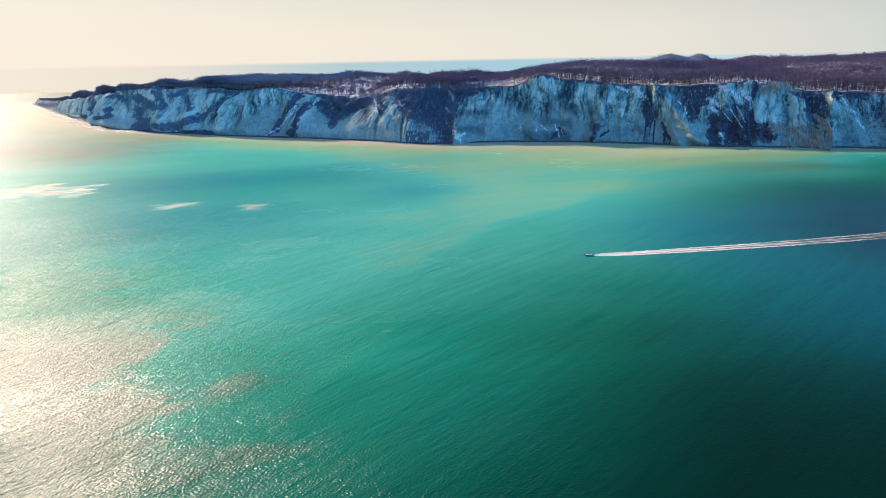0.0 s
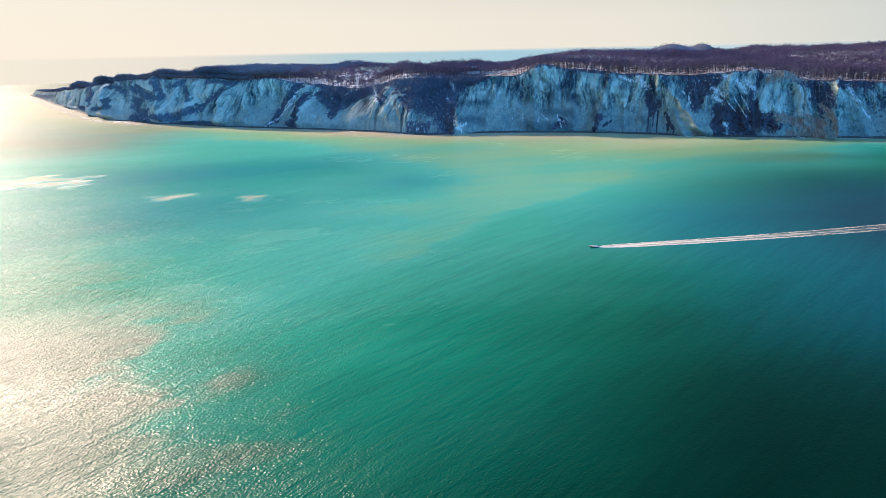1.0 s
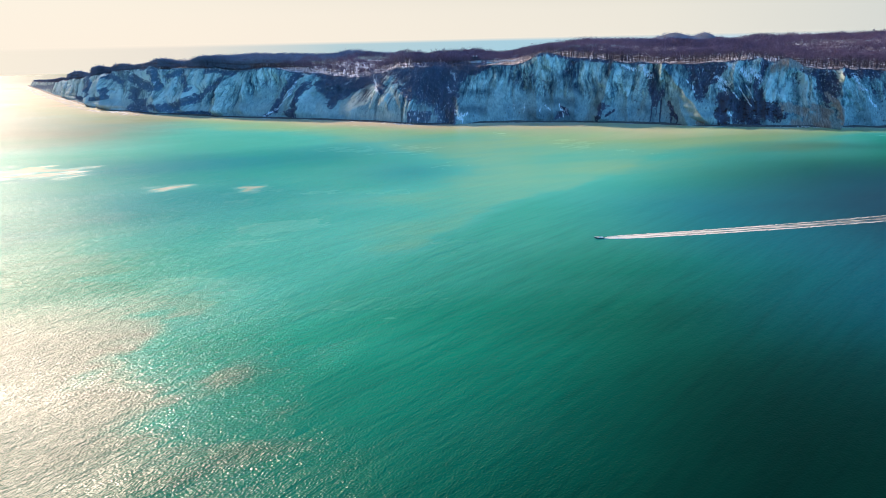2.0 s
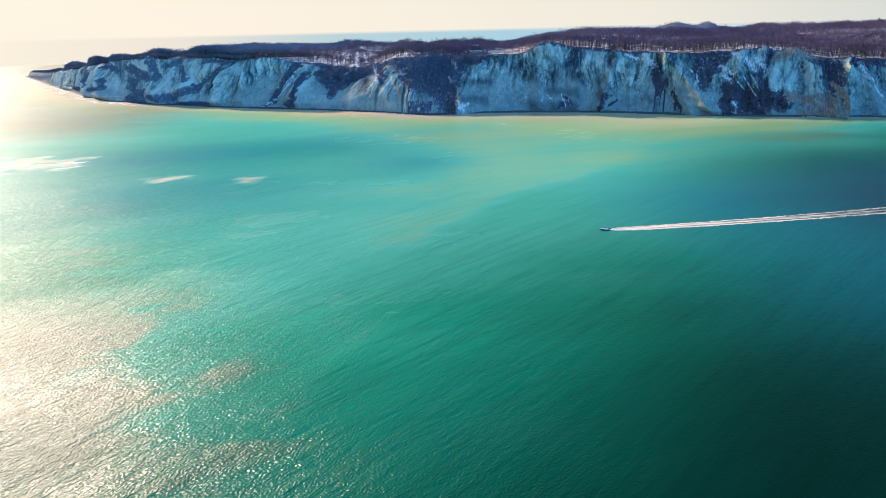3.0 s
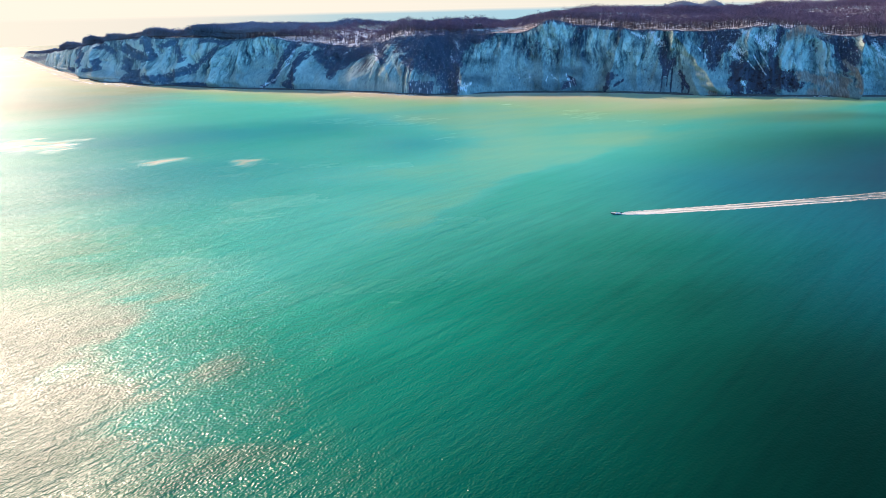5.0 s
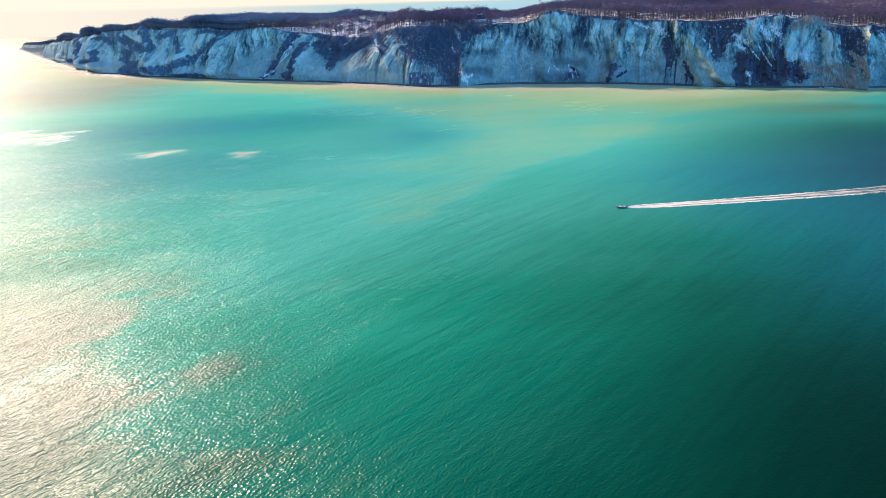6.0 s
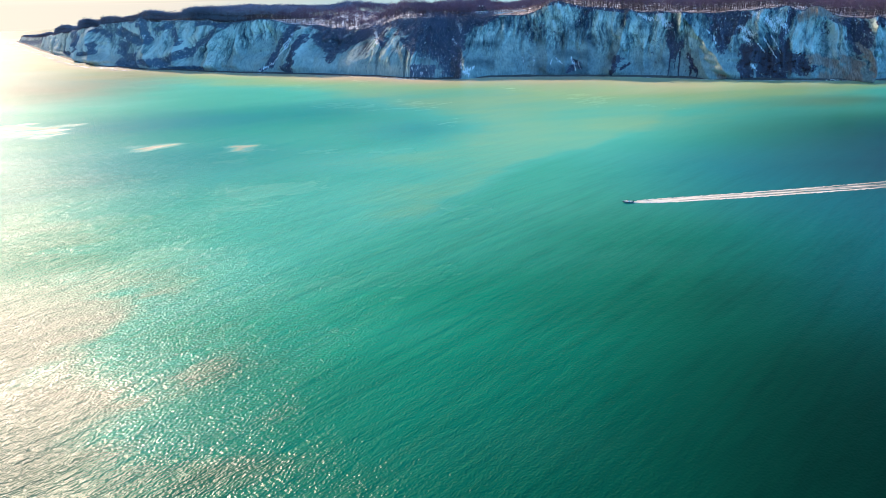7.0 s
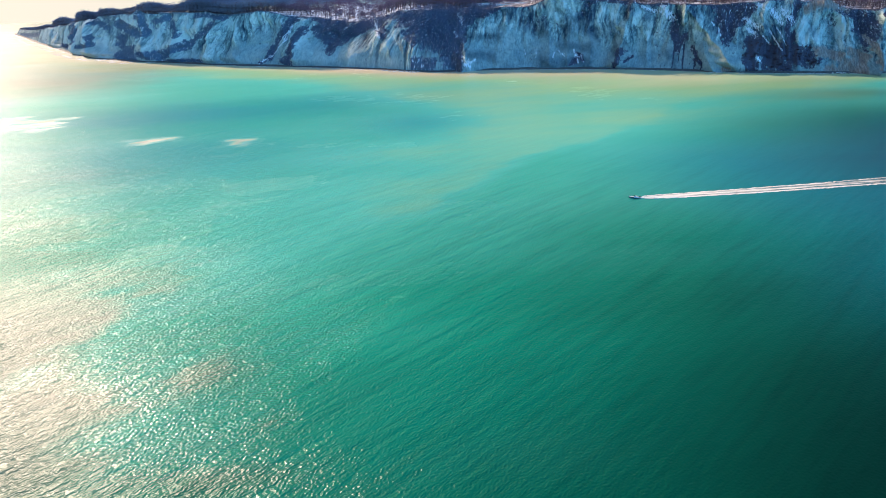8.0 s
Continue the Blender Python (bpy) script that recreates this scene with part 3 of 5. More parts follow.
PALE_MIDDLE = [(2587, 0.97, 2620, 0.89, 12, 12), (2518, 0.78, 2551, 0.45, 9, 7), (2467, 0.53, 2512, 0.74, 6, 8), (2551, 0.9, 2563, 0.98, 6, 6), (2659, 0.85, 2683, 0.82, 8, 8),
               (2602, 0.71, 2584, 0.82, 6, 6), (2716, 0.94, 2722, 0.68, 7, 6), (2725, 0.62, 2737, 0.5, 6, 8), (2722, 0.37, 2740, 0.31, 8, 8), (2701, 0.43, 2707, 0.52, 6, 6),
               (2434, 0.3, 2437, 0.13, 5, 5), (2527, 0.59, 2524, 0.31, 6, 6)]
PALE_WEST = [(2086, 0.69, 2098, 0.32, 4, 8), (2098, 0.32, 2158, 0.07, 8, 9), (2278, 0.49, 2299, 0.26, 4, 9), (2287, 0.23, 2308, 0.06, 8, 9), (2296, 0.46, 2323, 0.42, 4, 4),
             (2161, 0.17, 2218, 0.09, 8, 8), (2200, 0.6, 2215, 0.31, 7, 9), (1912, 0.86, 1945, 0.56, 8, 8), (1978, 0.97, 2005, 0.71, 10, 12), (2440, 0.37, 2449, 0.16, 5, 5), (2074, 0.49, 2077, 0.36, 4, 4)]
PALE_CAPE = [(919, 1.0, 1183, 0.55, 9, 9), (1150, 0.94, 1063, 0.62, 7, 7), (1501, 0.54, 1558, 0.12, 9, 14), (1276, 0.95, 1348, 0.62, 6, 5), (1690, 0.61, 1729, 0.45, 10, 10),
             (1738, 0.62, 1759, 0.49, 5, 5), (1792, 0.62, 1837, 0.84, 8, 7), (1771, 0.42, 1792, 0.5, 8, 6), (700, 0.62, 847, 0.63, 6, 8), (1882, 0.56, 1885, 0.16, 9, 10),
             (1333, 0.07, 1474, 0.14, 6, 6), (1669, 0.32, 1702, 0.28, 6, 5), (1795, 0.1, 1867, 0.15, 6, 6)]
# clay slopes; the last two strokes paint the spur's sunlit flank in tan
CLAY_AND_SUN = [(2995, 0.97, 3037, 0.99, 7, 6), (2980, 0.88, 3001, 1.0, 5, 7), (2992, 0.29, 3025, 0.22, 5, 6), (3010, 0.02, 3050, 0.02, 6, 7), (3025, 0.1, 3050, 0.15, 6, 7),
        (3037, 0.29, 3054, 0.25, 6, 6), (2862, 0.05, 2872, 0.02, 3, 3), (3062, 0.55, 3076, 0.30, 4, 6), (3070, 0.34, 3078, 0.03, 6, 7)]
GROWTH = GROWTH_EAST + GROWTH_END + GROWTH_MIDDLE + GROWTH_WEST + GROWTH_CAPE + GROWTH_TIP
SNOW = SNOW_EAST + SNOW_MIDDLE + SNOW_WEST
DAMP_SHADE = DAMP_SHADE_FACE + DAMP_SHADE_SIDES
PALE = PALE_EAST + PALE_MIDDLE + PALE_WEST + PALE_CAPE


# hollows in the face: along the shore, height (of 1), half width, half height, depth; and knolls on its edge: along the shore, half width, height
HOLLOWS = [(3013, 0.55, 27, 0.34, 15), (1989, 0.48, 46, 0.42, 14), (2142, 0.46, 24, 0.26, 13), (1806, 0.36, 24, 0.30, 10), (2590, 0.60, 34, 0.34, 9),
           (2484, 0.30, 30, 0.16, 3), (2745, 0.35, 30, 0.3, 7), (1690, 0.6, 30, 0.25, 9), (2930, 0.2, 32, 0.24, 10), (3140, 0.5, 26, 0.3, 9)]
KNOLLS = [(3006, 20, 8), (2600, 24, 4), (2205, 40, 5), (2955, 16, 3), (2795, 12, 4), (2712, 10, 3), (3086, 9, 4), (1960, 40, 4)]


# pinnacles at the edge that the low sun catches: along the shore, height (of 1), half width, half height, reach
PINNACLES = [(2716, 0.84, 9, 0.20, 15), (2794, 0.86, 11, 0.18, 17), (2603, 0.90, 16, 0.12, 7), (3082, 0.88, 7, 0.12, 12), (2560, 0.86, 10, 0.14, 6), (2520, 0.72, 9, 0.2, 7)]


def spots(rows, s, v, ragged=1.0):
    """1 along the strokes, a half at their edges, falling to 0."""
    broad = np.interp(s, [900, 1100, 1400, 1700, 2000, 2600], [9, 8, 4, 1.7, 1.0, 0.9])
    deep = 0.85 * form(FORM_H, s)
    ds = ragged * (6.0 * fbm(s / 14, v * 7, 61, 4) + 3.6 * vnoise(s / 3.5, v * 22, 62)) * broad ** 0.5
    dv = ragged * 0.045 * fbm(s / 11, v * 9, 63, 4)
    out = np.zeros_like(s)
    for s0, v0, s1, v1, w0, w1 in rows:
        k = min(1.0, (w0 + w1) / 13)                    # fine streaks run straighter
        px, py = (s + k * ds - s0) / broad, (v + k * dv - v0) * deep
        qx, qy = (s1 - s0) / broad, (v1 - v0) * deep
        k = np.clip((px * qx + py * qy) / (qx * qx + qy * qy + 1e-6), 0, 1)
        r = np.hypot(px - k * qx, py - k * qy) / (w0 + (w1 - w0) * k)
        out = np.maximum(out, 1.0 - 0.5 * r)
    return out


def spur_reach(s, v):
    """How far the spurs stand out, and how near a place is to a crest (0 to 1)."""
    out, crest = np.zeros_like(s), np.zeros_like(s)
    for foot, top, high, wide, reach in SPURS_FAR + SPURS_NEAR:
        u = v / high
        axis = foot + (top - foot) * u + 2.5 * vnoise(v * 9, s * 0 + foot, 3)
        w = wide * (1.2 - 0.78 * np.clip(u, 0, 1)) * (1 + 0.25 * vnoise(v * 14, s * 0 + foot + 9, 4))
        ridge = np.clip(1 - np.abs(s - axis) / w, 0, 1)
        up = np.clip(1.12 - u, 0, 1) ** 0.5 * smooth01(-0.05, 0.15, v)
        if 2080 < foot < 2350:
            up = np.clip((1.06 - u) * 3, 0, 1) ** 0.8 * smooth01(-0.05, 0.10, v)
        out = np.maximum(out, (1.7 if foot < 1900 else 0.45 if 2100 < foot < 2350 else 1.25) * reach * ridge ** 1.1 * up)
        crest = np.maximum(crest, ridge * (u < 1.05))
    for foot, top, high, west, east, reach in BUTTRESSES:
        u = v / high
        axis = foot + (top - foot) * u + 3 * vnoise(v * 7, s * 0 + foot, 3)
        w = np.where(s < axis, west, east) * (1.1 - 0.6 * np.clip(u, 0, 1))
        ridge = np.clip(1 - np.abs(s - axis) / w, 0, 1)
        up = np.clip(1.05 - u, 0, 1) ** 0.8 * smooth01(-0.14, 0.05, v)
        out = np.maximum(out, reach * ridge ** 1.15 * up)
        crest = np.maximum(crest, ridge * (u < 1.0))
    return out, crest


def crags(x, y, seed, steep=1.0):
    """Pyramids of rock with plain flanks and sharp crests: height, a value of each pyramid's own, and the place across it."""
    i, j = np.floor(x), np.floor(y)
    best, own, side = np.full(x.shape, -9.0), np.zeros(x.shape), np.zeros(x.shape)
    for a in (-1, 0, 1):
        for b in (-1, 0, 1):
            u, w = i + a, j + b
            dx, dy = x - u - _hash(u, w, seed), y - w - _hash(u, w, seed + 1)
            r, lean = _hash(u, w, seed + 2), 0.9 * (_hash(u, w, seed + 3) - 0.5)
            across = dx + lean * dy
            h = 0.9 * r - steep * np.abs(across) * (0.75 + 0.5 * r) - np.where(dy > 0, 0.75, 0.45) * np.abs(dy)
            win = h > best
            best, own, side = np.where(win, h, best), np.where(win, r, own), np.where(win, across, side)
    return best, own, side


# how high the smooth fans and washed lower slopes reach, along the shore
FAN_S = [0, 900, 1040, 1300, 1500, 1700, 1900, 1950, 1990, 2030, 2065, 2100, 2200, 2250, 2330, 2430, 2480, 2540, 2600, 2660, 2720, 2790, 2850, 2890, 2920, 2960, 3075, 3100, 3130, 3500]
FAN_V = [0.1, 0.1, 0.25, 0.15, 0.28, 0.20, 0.16, 0.35, 0.66, 0.60, 0.20, 0.36, 0.40, 0.14, 0.10, 0.08, 0.40, 0.52, 0.46, 0.40, 0.34, 0.46, 0.48, 0.34, 0.20, 0.12, 0.14, 0.42, 0.46, 0.4]


def washed(s, v):
    """1 on the smooth fans at the foot, 0 on the broken rock above, with a ragged border."""
    top = np.interp(s, FAN_S, FAN_V) + 0.20 * fbm(s / 26, v * 3, 13, 4) + 0.06 * vnoise(s / 5, v * 9, 18)
    return 1 - smooth01(top - 0.12, top + 0.16, v)


def face_crags(s, v):
    """The three sizes of crags on the face, with the values that their colour follows."""
    q = np.interp(s, [0, 1300, 1900, 3500], [0, 620, 980, 2580])        # broader forms towards the cape
    h = v * form(FORM_H, s) * np.interp(s, [1300, 1900], [0.6, 1.0])
    warp = 7 * vnoise(q / 40, h / 42, 5) + 2.5 * vnoise(q / 13, h / 15, 6) + 0.8 * vnoise(q / 4, h / 6, 7)
    lean = q + warp + 0.35 * h * vnoise(q / 70, q * 0, 8)
    big = crags(lean / 25, h / 44 + 0.2 * vnoise(q / 20, h / 20, 9), 10, 1.1)
    mid = crags(lean / 9.5, h / 21, 20, 1.3)
    small = crags((q + 0.7 * warp) / 4.2, h / 8.5, 30, 1.2)
    return big, mid, small, lean, h


def relief(s, v):
    """Standing out of the face in metres: crags and flutes above, smoother on the fans at the foot."""
    far = 1 + 0.8 * smooth01(1900, 1300, s)
    belly = far * smooth01(0, 0.08, v) * (1 - 0.75 * smooth01(0.9, 1.0, v))
    big, mid, small, lean, h = face_crags(s, v)
    upper = 1 - washed(s, v)
    flute = ridged(lean / 5.2, h / 46, 12) * 1.3 + ridged(lean / 2.6, h / 30, 19) * 0.5
    rough = fbm(lean / 30, h / 30, 21, 3) * 4.0
    deep = np.zeros_like(v)
    for s0, v0, ws, wv, depth in HOLLOWS:
        r = np.hypot((s - s0) / ws, (v - v0) / wv) * (1 + 0.15 * vnoise(s / 12, v * 8, 15))
        deep = np.maximum(deep, depth * (1 - smooth01(0.55, 1.1, r)))
    deep = deep + 4 * np.clip(spots(GROWTH, s, v, 0.5) - 0.5, 0, 0.5) * 2 * smooth01(0, 0.1, v)
    for s0, v0, ws, wv, reach in PINNACLES:
        r = np.abs(s - s0) / ws + 0.8 * np.abs(v - v0) / wv + 0.2 * vnoise(s / 4, v * 18, 16)
        deep = deep - reach * np.clip(1.1 - r, 0, 1)
    crag = 9.5 * big[0] * (0.35 + 0.65 * upper) + (4.4 * mid[0] + 2.0 * small[0] + 0.8 * flute) * (0.10 + 0.90 * upper)
    return -deep + belly * (crag * (1 - 0.6 * smooth01(2160, 2210, s) * smooth01(2350, 2320, s)) + rough)


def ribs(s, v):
    """Relief shading put into colour: paler crests (above 0), darker clefts and drips (below 0)."""
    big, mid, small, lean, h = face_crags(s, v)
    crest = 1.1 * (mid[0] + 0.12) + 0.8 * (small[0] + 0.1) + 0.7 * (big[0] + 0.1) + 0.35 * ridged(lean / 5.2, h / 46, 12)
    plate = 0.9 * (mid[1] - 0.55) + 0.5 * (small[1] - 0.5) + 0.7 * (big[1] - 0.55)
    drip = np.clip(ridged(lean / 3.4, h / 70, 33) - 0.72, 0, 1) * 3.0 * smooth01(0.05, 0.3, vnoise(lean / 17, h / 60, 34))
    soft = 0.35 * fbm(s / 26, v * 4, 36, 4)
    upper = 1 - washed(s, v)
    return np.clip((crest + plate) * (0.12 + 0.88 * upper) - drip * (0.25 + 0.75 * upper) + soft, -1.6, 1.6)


def cliff_point(s, v):
    """The face: s along the shore, v from 0 at the foot to 1 at the edge."""
    run, high = form(FORM_RUN, s), form(FORM_H, s)
    d = beach(s) + run * v
    z = -1.2 + (high + 1.2) * v ** form(FORM_BOW, s)
    size = np.clip(high / 90, 0.1, 1)
    out = spur_reach(s, v)[0] + relief(s, v)
    d = d - size * out * (run / (run + 12))
    z = z + size * (fbm(s / 40, v * 2, 31, 3) * (3.5 + 4 * smooth01(1950, 1500, s)) * smooth01(0.6, 1, v))
    for s0, w, h in KNOLLS:
        z = z + h * np.exp(-((s - s0) / w) ** 2) * smooth01(0.65, 1.0, v)
    x, y = shore_point(s, d)
    return x, y, z


def growth(s, v):
    """Where turf and scrub hold: hollows and marked slopes, not the bare spurs."""
    crest = spur_reach(s, v)[1]
    g = spots(GROWTH, s, v)
    g = np.where(g > 0.5, np.minimum(g + 0.12, 1), g * 0.9)
    wild = 0.30 + 0.07 * smooth01(1950, 1500, s) + 0.06 * smooth01(2840, 2900, s) + np.clip(0.06 - 0.022 * relief(s, v), -0.2, 0.22) * smooth01(0.3, 0.75, v)
    g = np.maximum(g, wild)
    g = g - 0.35 * np.clip(spots(PALE, s, v) - 0.4, 0, 1) * (g < 0.6) - 0.12 * crest * (g < 0.6)
    return g


def plateau_height(s, d):
    """Height of the ground d metres inland of the shore, behind the cliff's edge."""
    run, high = form(FORM_RUN, s), form(FORM_H, s)
    w = np.maximum(form(WIDTH, s), 1)
    b = d - beach(s) - run
    z = high + form(FORM_RISE, s) * smooth01(0, 1, b / np.maximum(form(FORM_BACK, s), 1))
    z = z + fbm(s / 110, b / 110, 41, 3) * np.clip(b / 80, 0, 1) * 8
    z = z + 17 * np.exp(-((s - 2222) / 42) ** 2 - ((b - 95) / 60) ** 2)
    fall = smooth01(0.75, 1.25, b / w)
    return z * (1 - fall) - 12 * fall


# ---- the land ----
S_LINES = np.concatenate([np.arange(0, 1100, 5.0), np.arange(1100, 1850, 1.8), np.arange(1850, 3230, 1.1), np.arange(3230, 3470, 6.0)])


def build_cliff():
    v = np.linspace(0, 1, 145)
    S, V = np.meshgrid(S_LINES, v, indexing="ij")
    X, Y, Z = cliff_point(S, V)
    ns, nv = S.shape
    idx = np.arange(ns * nv).reshape(ns, nv)
    q = np.stack([idx[:-1, :-1], idx[1:, :-1], idx[1:, 1:], idx[:-1, 1:]], -1).reshape(-1, 4)
    ob = arrays("cliff_face", np.stack([X, Y, Z], -1).reshape(-1, 3), q, CLIFF, smooth=True)
    veg = growth(S, V)
    rim = smooth01(0.93, 1.0, V + 0.04 * fbm(S / 15, V * 5, 51)) * 0.8
    veg = np.maximum(veg, rim)
    attribute(ob, "veg", veg)
    attribute(ob, "snow", np.maximum(0.84 * spots(SNOW, S, V, 0.6), np.where(veg > 0.42, 0.20 + 0.14 * np.exp(-((S - 2370) / 80) ** 2) + 0.06 * (V > 0.6) + 0.04 * smooth01(1980, 1800, S) - 0.3 * smooth01(2870, 2890, S) * smooth01(3000, 2985, S) * smooth01(0.5, 0.35, V), 0)))
    attribute(ob, "fan", washed(S, V))
    attribute(ob, "damp_shade", spots(DAMP_SHADE, S, V))
    # haze painted on growth towards the cape; the hollow is lightened too
    attribute(ob, "haze_tint", np.maximum(smooth01(2000, 1750, S), np.maximum(0.35 * smooth01(2480, 2300, S), 0.6 * np.exp(-((S - 2365) / 75) ** 2))))
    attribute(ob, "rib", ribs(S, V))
    # chalk paled by painted haze towards the cape, and more in the eastern bowl
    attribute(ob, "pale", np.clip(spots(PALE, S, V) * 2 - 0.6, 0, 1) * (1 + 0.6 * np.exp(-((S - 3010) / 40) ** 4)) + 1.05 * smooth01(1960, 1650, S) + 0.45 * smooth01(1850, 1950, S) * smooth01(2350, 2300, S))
    attribute(ob, "soil_and_sun", spots(CLAY_AND_SUN, S, V))
    at = ob.data.attributes.new("flow", "FLOAT_VECTOR", "POINT")
    down = V * np.hypot(form(FORM_RUN, S), form(FORM_H, S))
    at.data.foreach_set("vector", np.stack([S, down, np.zeros_like(S)], -1).astype(np.float32).ravel())
    return tagged(ob, "pale chalk cliff with gullies, scrub and snow above the sea", "cliff", kind="structure")


build_cliff()


def build_plateau():
    k = np.linspace(0, 1, 70) ** 1.7
    S, K = np.meshgrid(S_LINES[::2], k, indexing="ij")
    run, w = form(FORM_RUN, S), form(WIDTH, S)
    ex, ey, ez = cliff_point(S_LINES[::2], np.ones(len(S_LINES[::2])))
    D = beach(S) + run + K * w * 1.3
    X, Y = shore_point(S, D)
    Z = plateau_height(S, D)
    t = np.exp(-K * 40)
    X, Y, Z = X + (ex[:, None] - X[:, :1]) * t, Y + (ey[:, None] - Y[:, :1]) * t, Z + (ez[:, None] - Z[:, :1]) * t
    ns, nv = S.shape
    idx = np.arange(ns * nv).reshape(ns, nv)
    q = np.stack([idx[:-1, :-1], idx[1:, :-1], idx[1:, 1:], idx[:-1, 1:]], -1).reshape(-1, 4)
    ob = arrays("ground", np.stack([X, Y, Z], -1).reshape(-1, 3), q, FLOOR, smooth=True)
    attribute(ob, "snow", smooth01(1900, 2020, S) * smooth01(2440, 2330, S) + 0.6 * smooth01(2840, 2900, S) * smooth01(3080, 3000, S))
    return tagged(ob, "forest floor on the cliff top, brown leaves under patchy snow", "ground", kind="structure")


build_plateau()


def build_beach():
    d = np.array([-8, -3, 0, 4, 8, 12, 18, 26.0])
    z = np.array([-1.2, -0.3, 0.15, 0.7, 1.2, 1.7, 2.4, 3.0])
    S, D = np.meshgrid(S_LINES, d, indexing="ij")
    Z = np.broadcast_to(z, S.shape) + 0.25 * fbm(S / 6, D / 4, 61, 3)
    X, Y = shore_point(S, D * beach(S) / 12 + 2.5 * fbm(S / 30, S * 0, 62, 3) * beach(S) / 12)
    ns, nv = S.shape
    idx = np.arange(ns * nv).reshape(ns, nv)
    q = np.stack([idx[:-1, :-1], idx[1:, :-1], idx[1:, 1:], idx[:-1, 1:]], -1).reshape(-1, 4)
    ob = arrays("beach", np.stack([X, Y, Z], -1).reshape(-1, 3), q, SHINGLE, smooth=True)
    return tagged(ob, "narrow dark shingle beach under the chalk cliff", "beach", kind="structure")


build_beach()


def build_sea():
    ax = np.concatenate([-np.geomspace(6000, 900, 26), np.arange(-880, 881, 9.0), np.geomspace(900, 6000, 26)])
    ay = np.concatenate([[-6000, -3000, -1500, -700, -300], np.arange(-100, 1500, 9.0), np.geomspace(1510, 6000, 34)])
    X, Y = np.meshgrid(ax, ay, indexing="ij")
    nx, ny = X.shape
    idx = np.arange(nx * ny).reshape(nx, ny)
    q = np.stack([idx[:-1, :-1], idx[1:, :-1], idx[1:, 1:], idx[:-1, 1:]], -1).reshape(-1, 4)
    ob = arrays("water", np.stack([X, Y, X * 0], -1).reshape(-1, 3), q, SEA, smooth=True)
    # distance off the shore
    pts = np.stack([_cx, _cy], -1)[::16]
    off = np.min(np.hypot(X.reshape(-1, 1) - pts[:, 0], Y.reshape(-1, 1) - pts[:, 1]), axis=1).reshape(X.shape)
    wob = fbm(X / 260, Y / 150, 71, 4)
    curl = fbm(X / 70, Y / 50, 73, 4)
    reach = 155 + 245 * smooth01(-200, 200, X + 60 * wob) - 300 * smooth01(430, 640, X)
    near = np.exp(-(np.clip(off + 40 * wob + 12 * curl, 0, None) / reach) ** 1.3)
    front = (Y - 526 - 1.35 * X) / 1.68 + 24 * curl + 30 * wob           # the oblique front of the milky water
    side = X - (-2 + (Y - 652) * 0.26) + 10 * curl                       # and its western side
    milky = smooth01(-12, 26, front) * np.exp(-np.clip(front, 0, None) / 300) * smooth01(-260, 60, X) * smooth01(520, 260, X) * (0.35 + 0.65 * smooth01(930, 700, Y + 60 * wob))
    tongue = smooth01(-5, 18, side) * np.exp(-np.clip(side, 0, None) / 130) * smooth01(660, 760, Y) * smooth01(1150, 950, Y)
    base = 0.34 - 0.20 * smooth01(0, 450, X) + 0.10 * wob + 0.06 * np.exp(-((X + 90) / 130) ** 2) * smooth01(300, 420, Y) * smooth01(800, 650, Y)
    turbid_glint = np.clip(base + 0.66 * near + 0.17 * milky + 0.13 * tongue - 0.12 * smooth01(520, 230, Y), 0, 1)
    turbid_glint = np.minimum(turbid_glint, 0.57 + 0.05 * wob + 0.42 * np.exp(-(off / (75 + 45 * smooth01(-100, 200, X))) ** 1.4))
    # darker water to the right: depth, with dimmer light and vignette painted in
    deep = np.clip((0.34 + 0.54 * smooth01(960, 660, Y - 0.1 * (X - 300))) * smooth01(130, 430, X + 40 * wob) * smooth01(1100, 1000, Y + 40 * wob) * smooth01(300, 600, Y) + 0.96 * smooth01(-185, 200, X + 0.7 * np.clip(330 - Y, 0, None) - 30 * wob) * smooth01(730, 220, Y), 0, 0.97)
    blue = np.clip(1.0 * smooth01(60, 260, X + 60 * wob) * smooth01(790, 610, Y + 50 * wob - 0.15 * (X - 300)) * smooth01(220, 400, Y)
                   + 0.85 * np.exp(-((X + 300 + 40 * curl) / 230) ** 2 - ((Y - 890 - 0.25 * (X + 300) + 30 * curl) / 95) ** 2)
                   + 0.7 * np.exp(-((X + 280 + 40 * curl) / 170) ** 2 - ((Y - 660 + 40 * curl) / 130) ** 2)
                   + 0.6 * np.exp(-((X + 40) / 60) ** 2 - ((Y - 800 + 20 * curl) / 70) ** 2), 0, 1)
    ruffle = np.clip(fbm(X / 90, Y / 140, 81, 4) * 0.3, 0, 0.2) * smooth01(500, 800, Y)
    ruffle = np.maximum(ruffle, 0.24 * smooth01(-420, -760, X + 60 * curl + 0.12 * (Y - 900)))
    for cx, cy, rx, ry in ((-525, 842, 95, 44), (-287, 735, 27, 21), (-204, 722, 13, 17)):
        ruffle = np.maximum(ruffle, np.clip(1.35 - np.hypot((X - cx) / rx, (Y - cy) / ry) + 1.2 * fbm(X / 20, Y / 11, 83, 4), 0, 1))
    # strength of the surface mirror, set by region to shape glitter and glare
    mirror = 0.41 - 0.19 * smooth01(-60, 150, X - 0.15 * (Y - 250)) - 0.20 * smooth01(-110, -260, X) * smooth01(170, 380, Y) * (1 - 0.25 * smooth01(800, 1400, Y)) * np.clip(1.15 - ruffle, 0.55, 1)
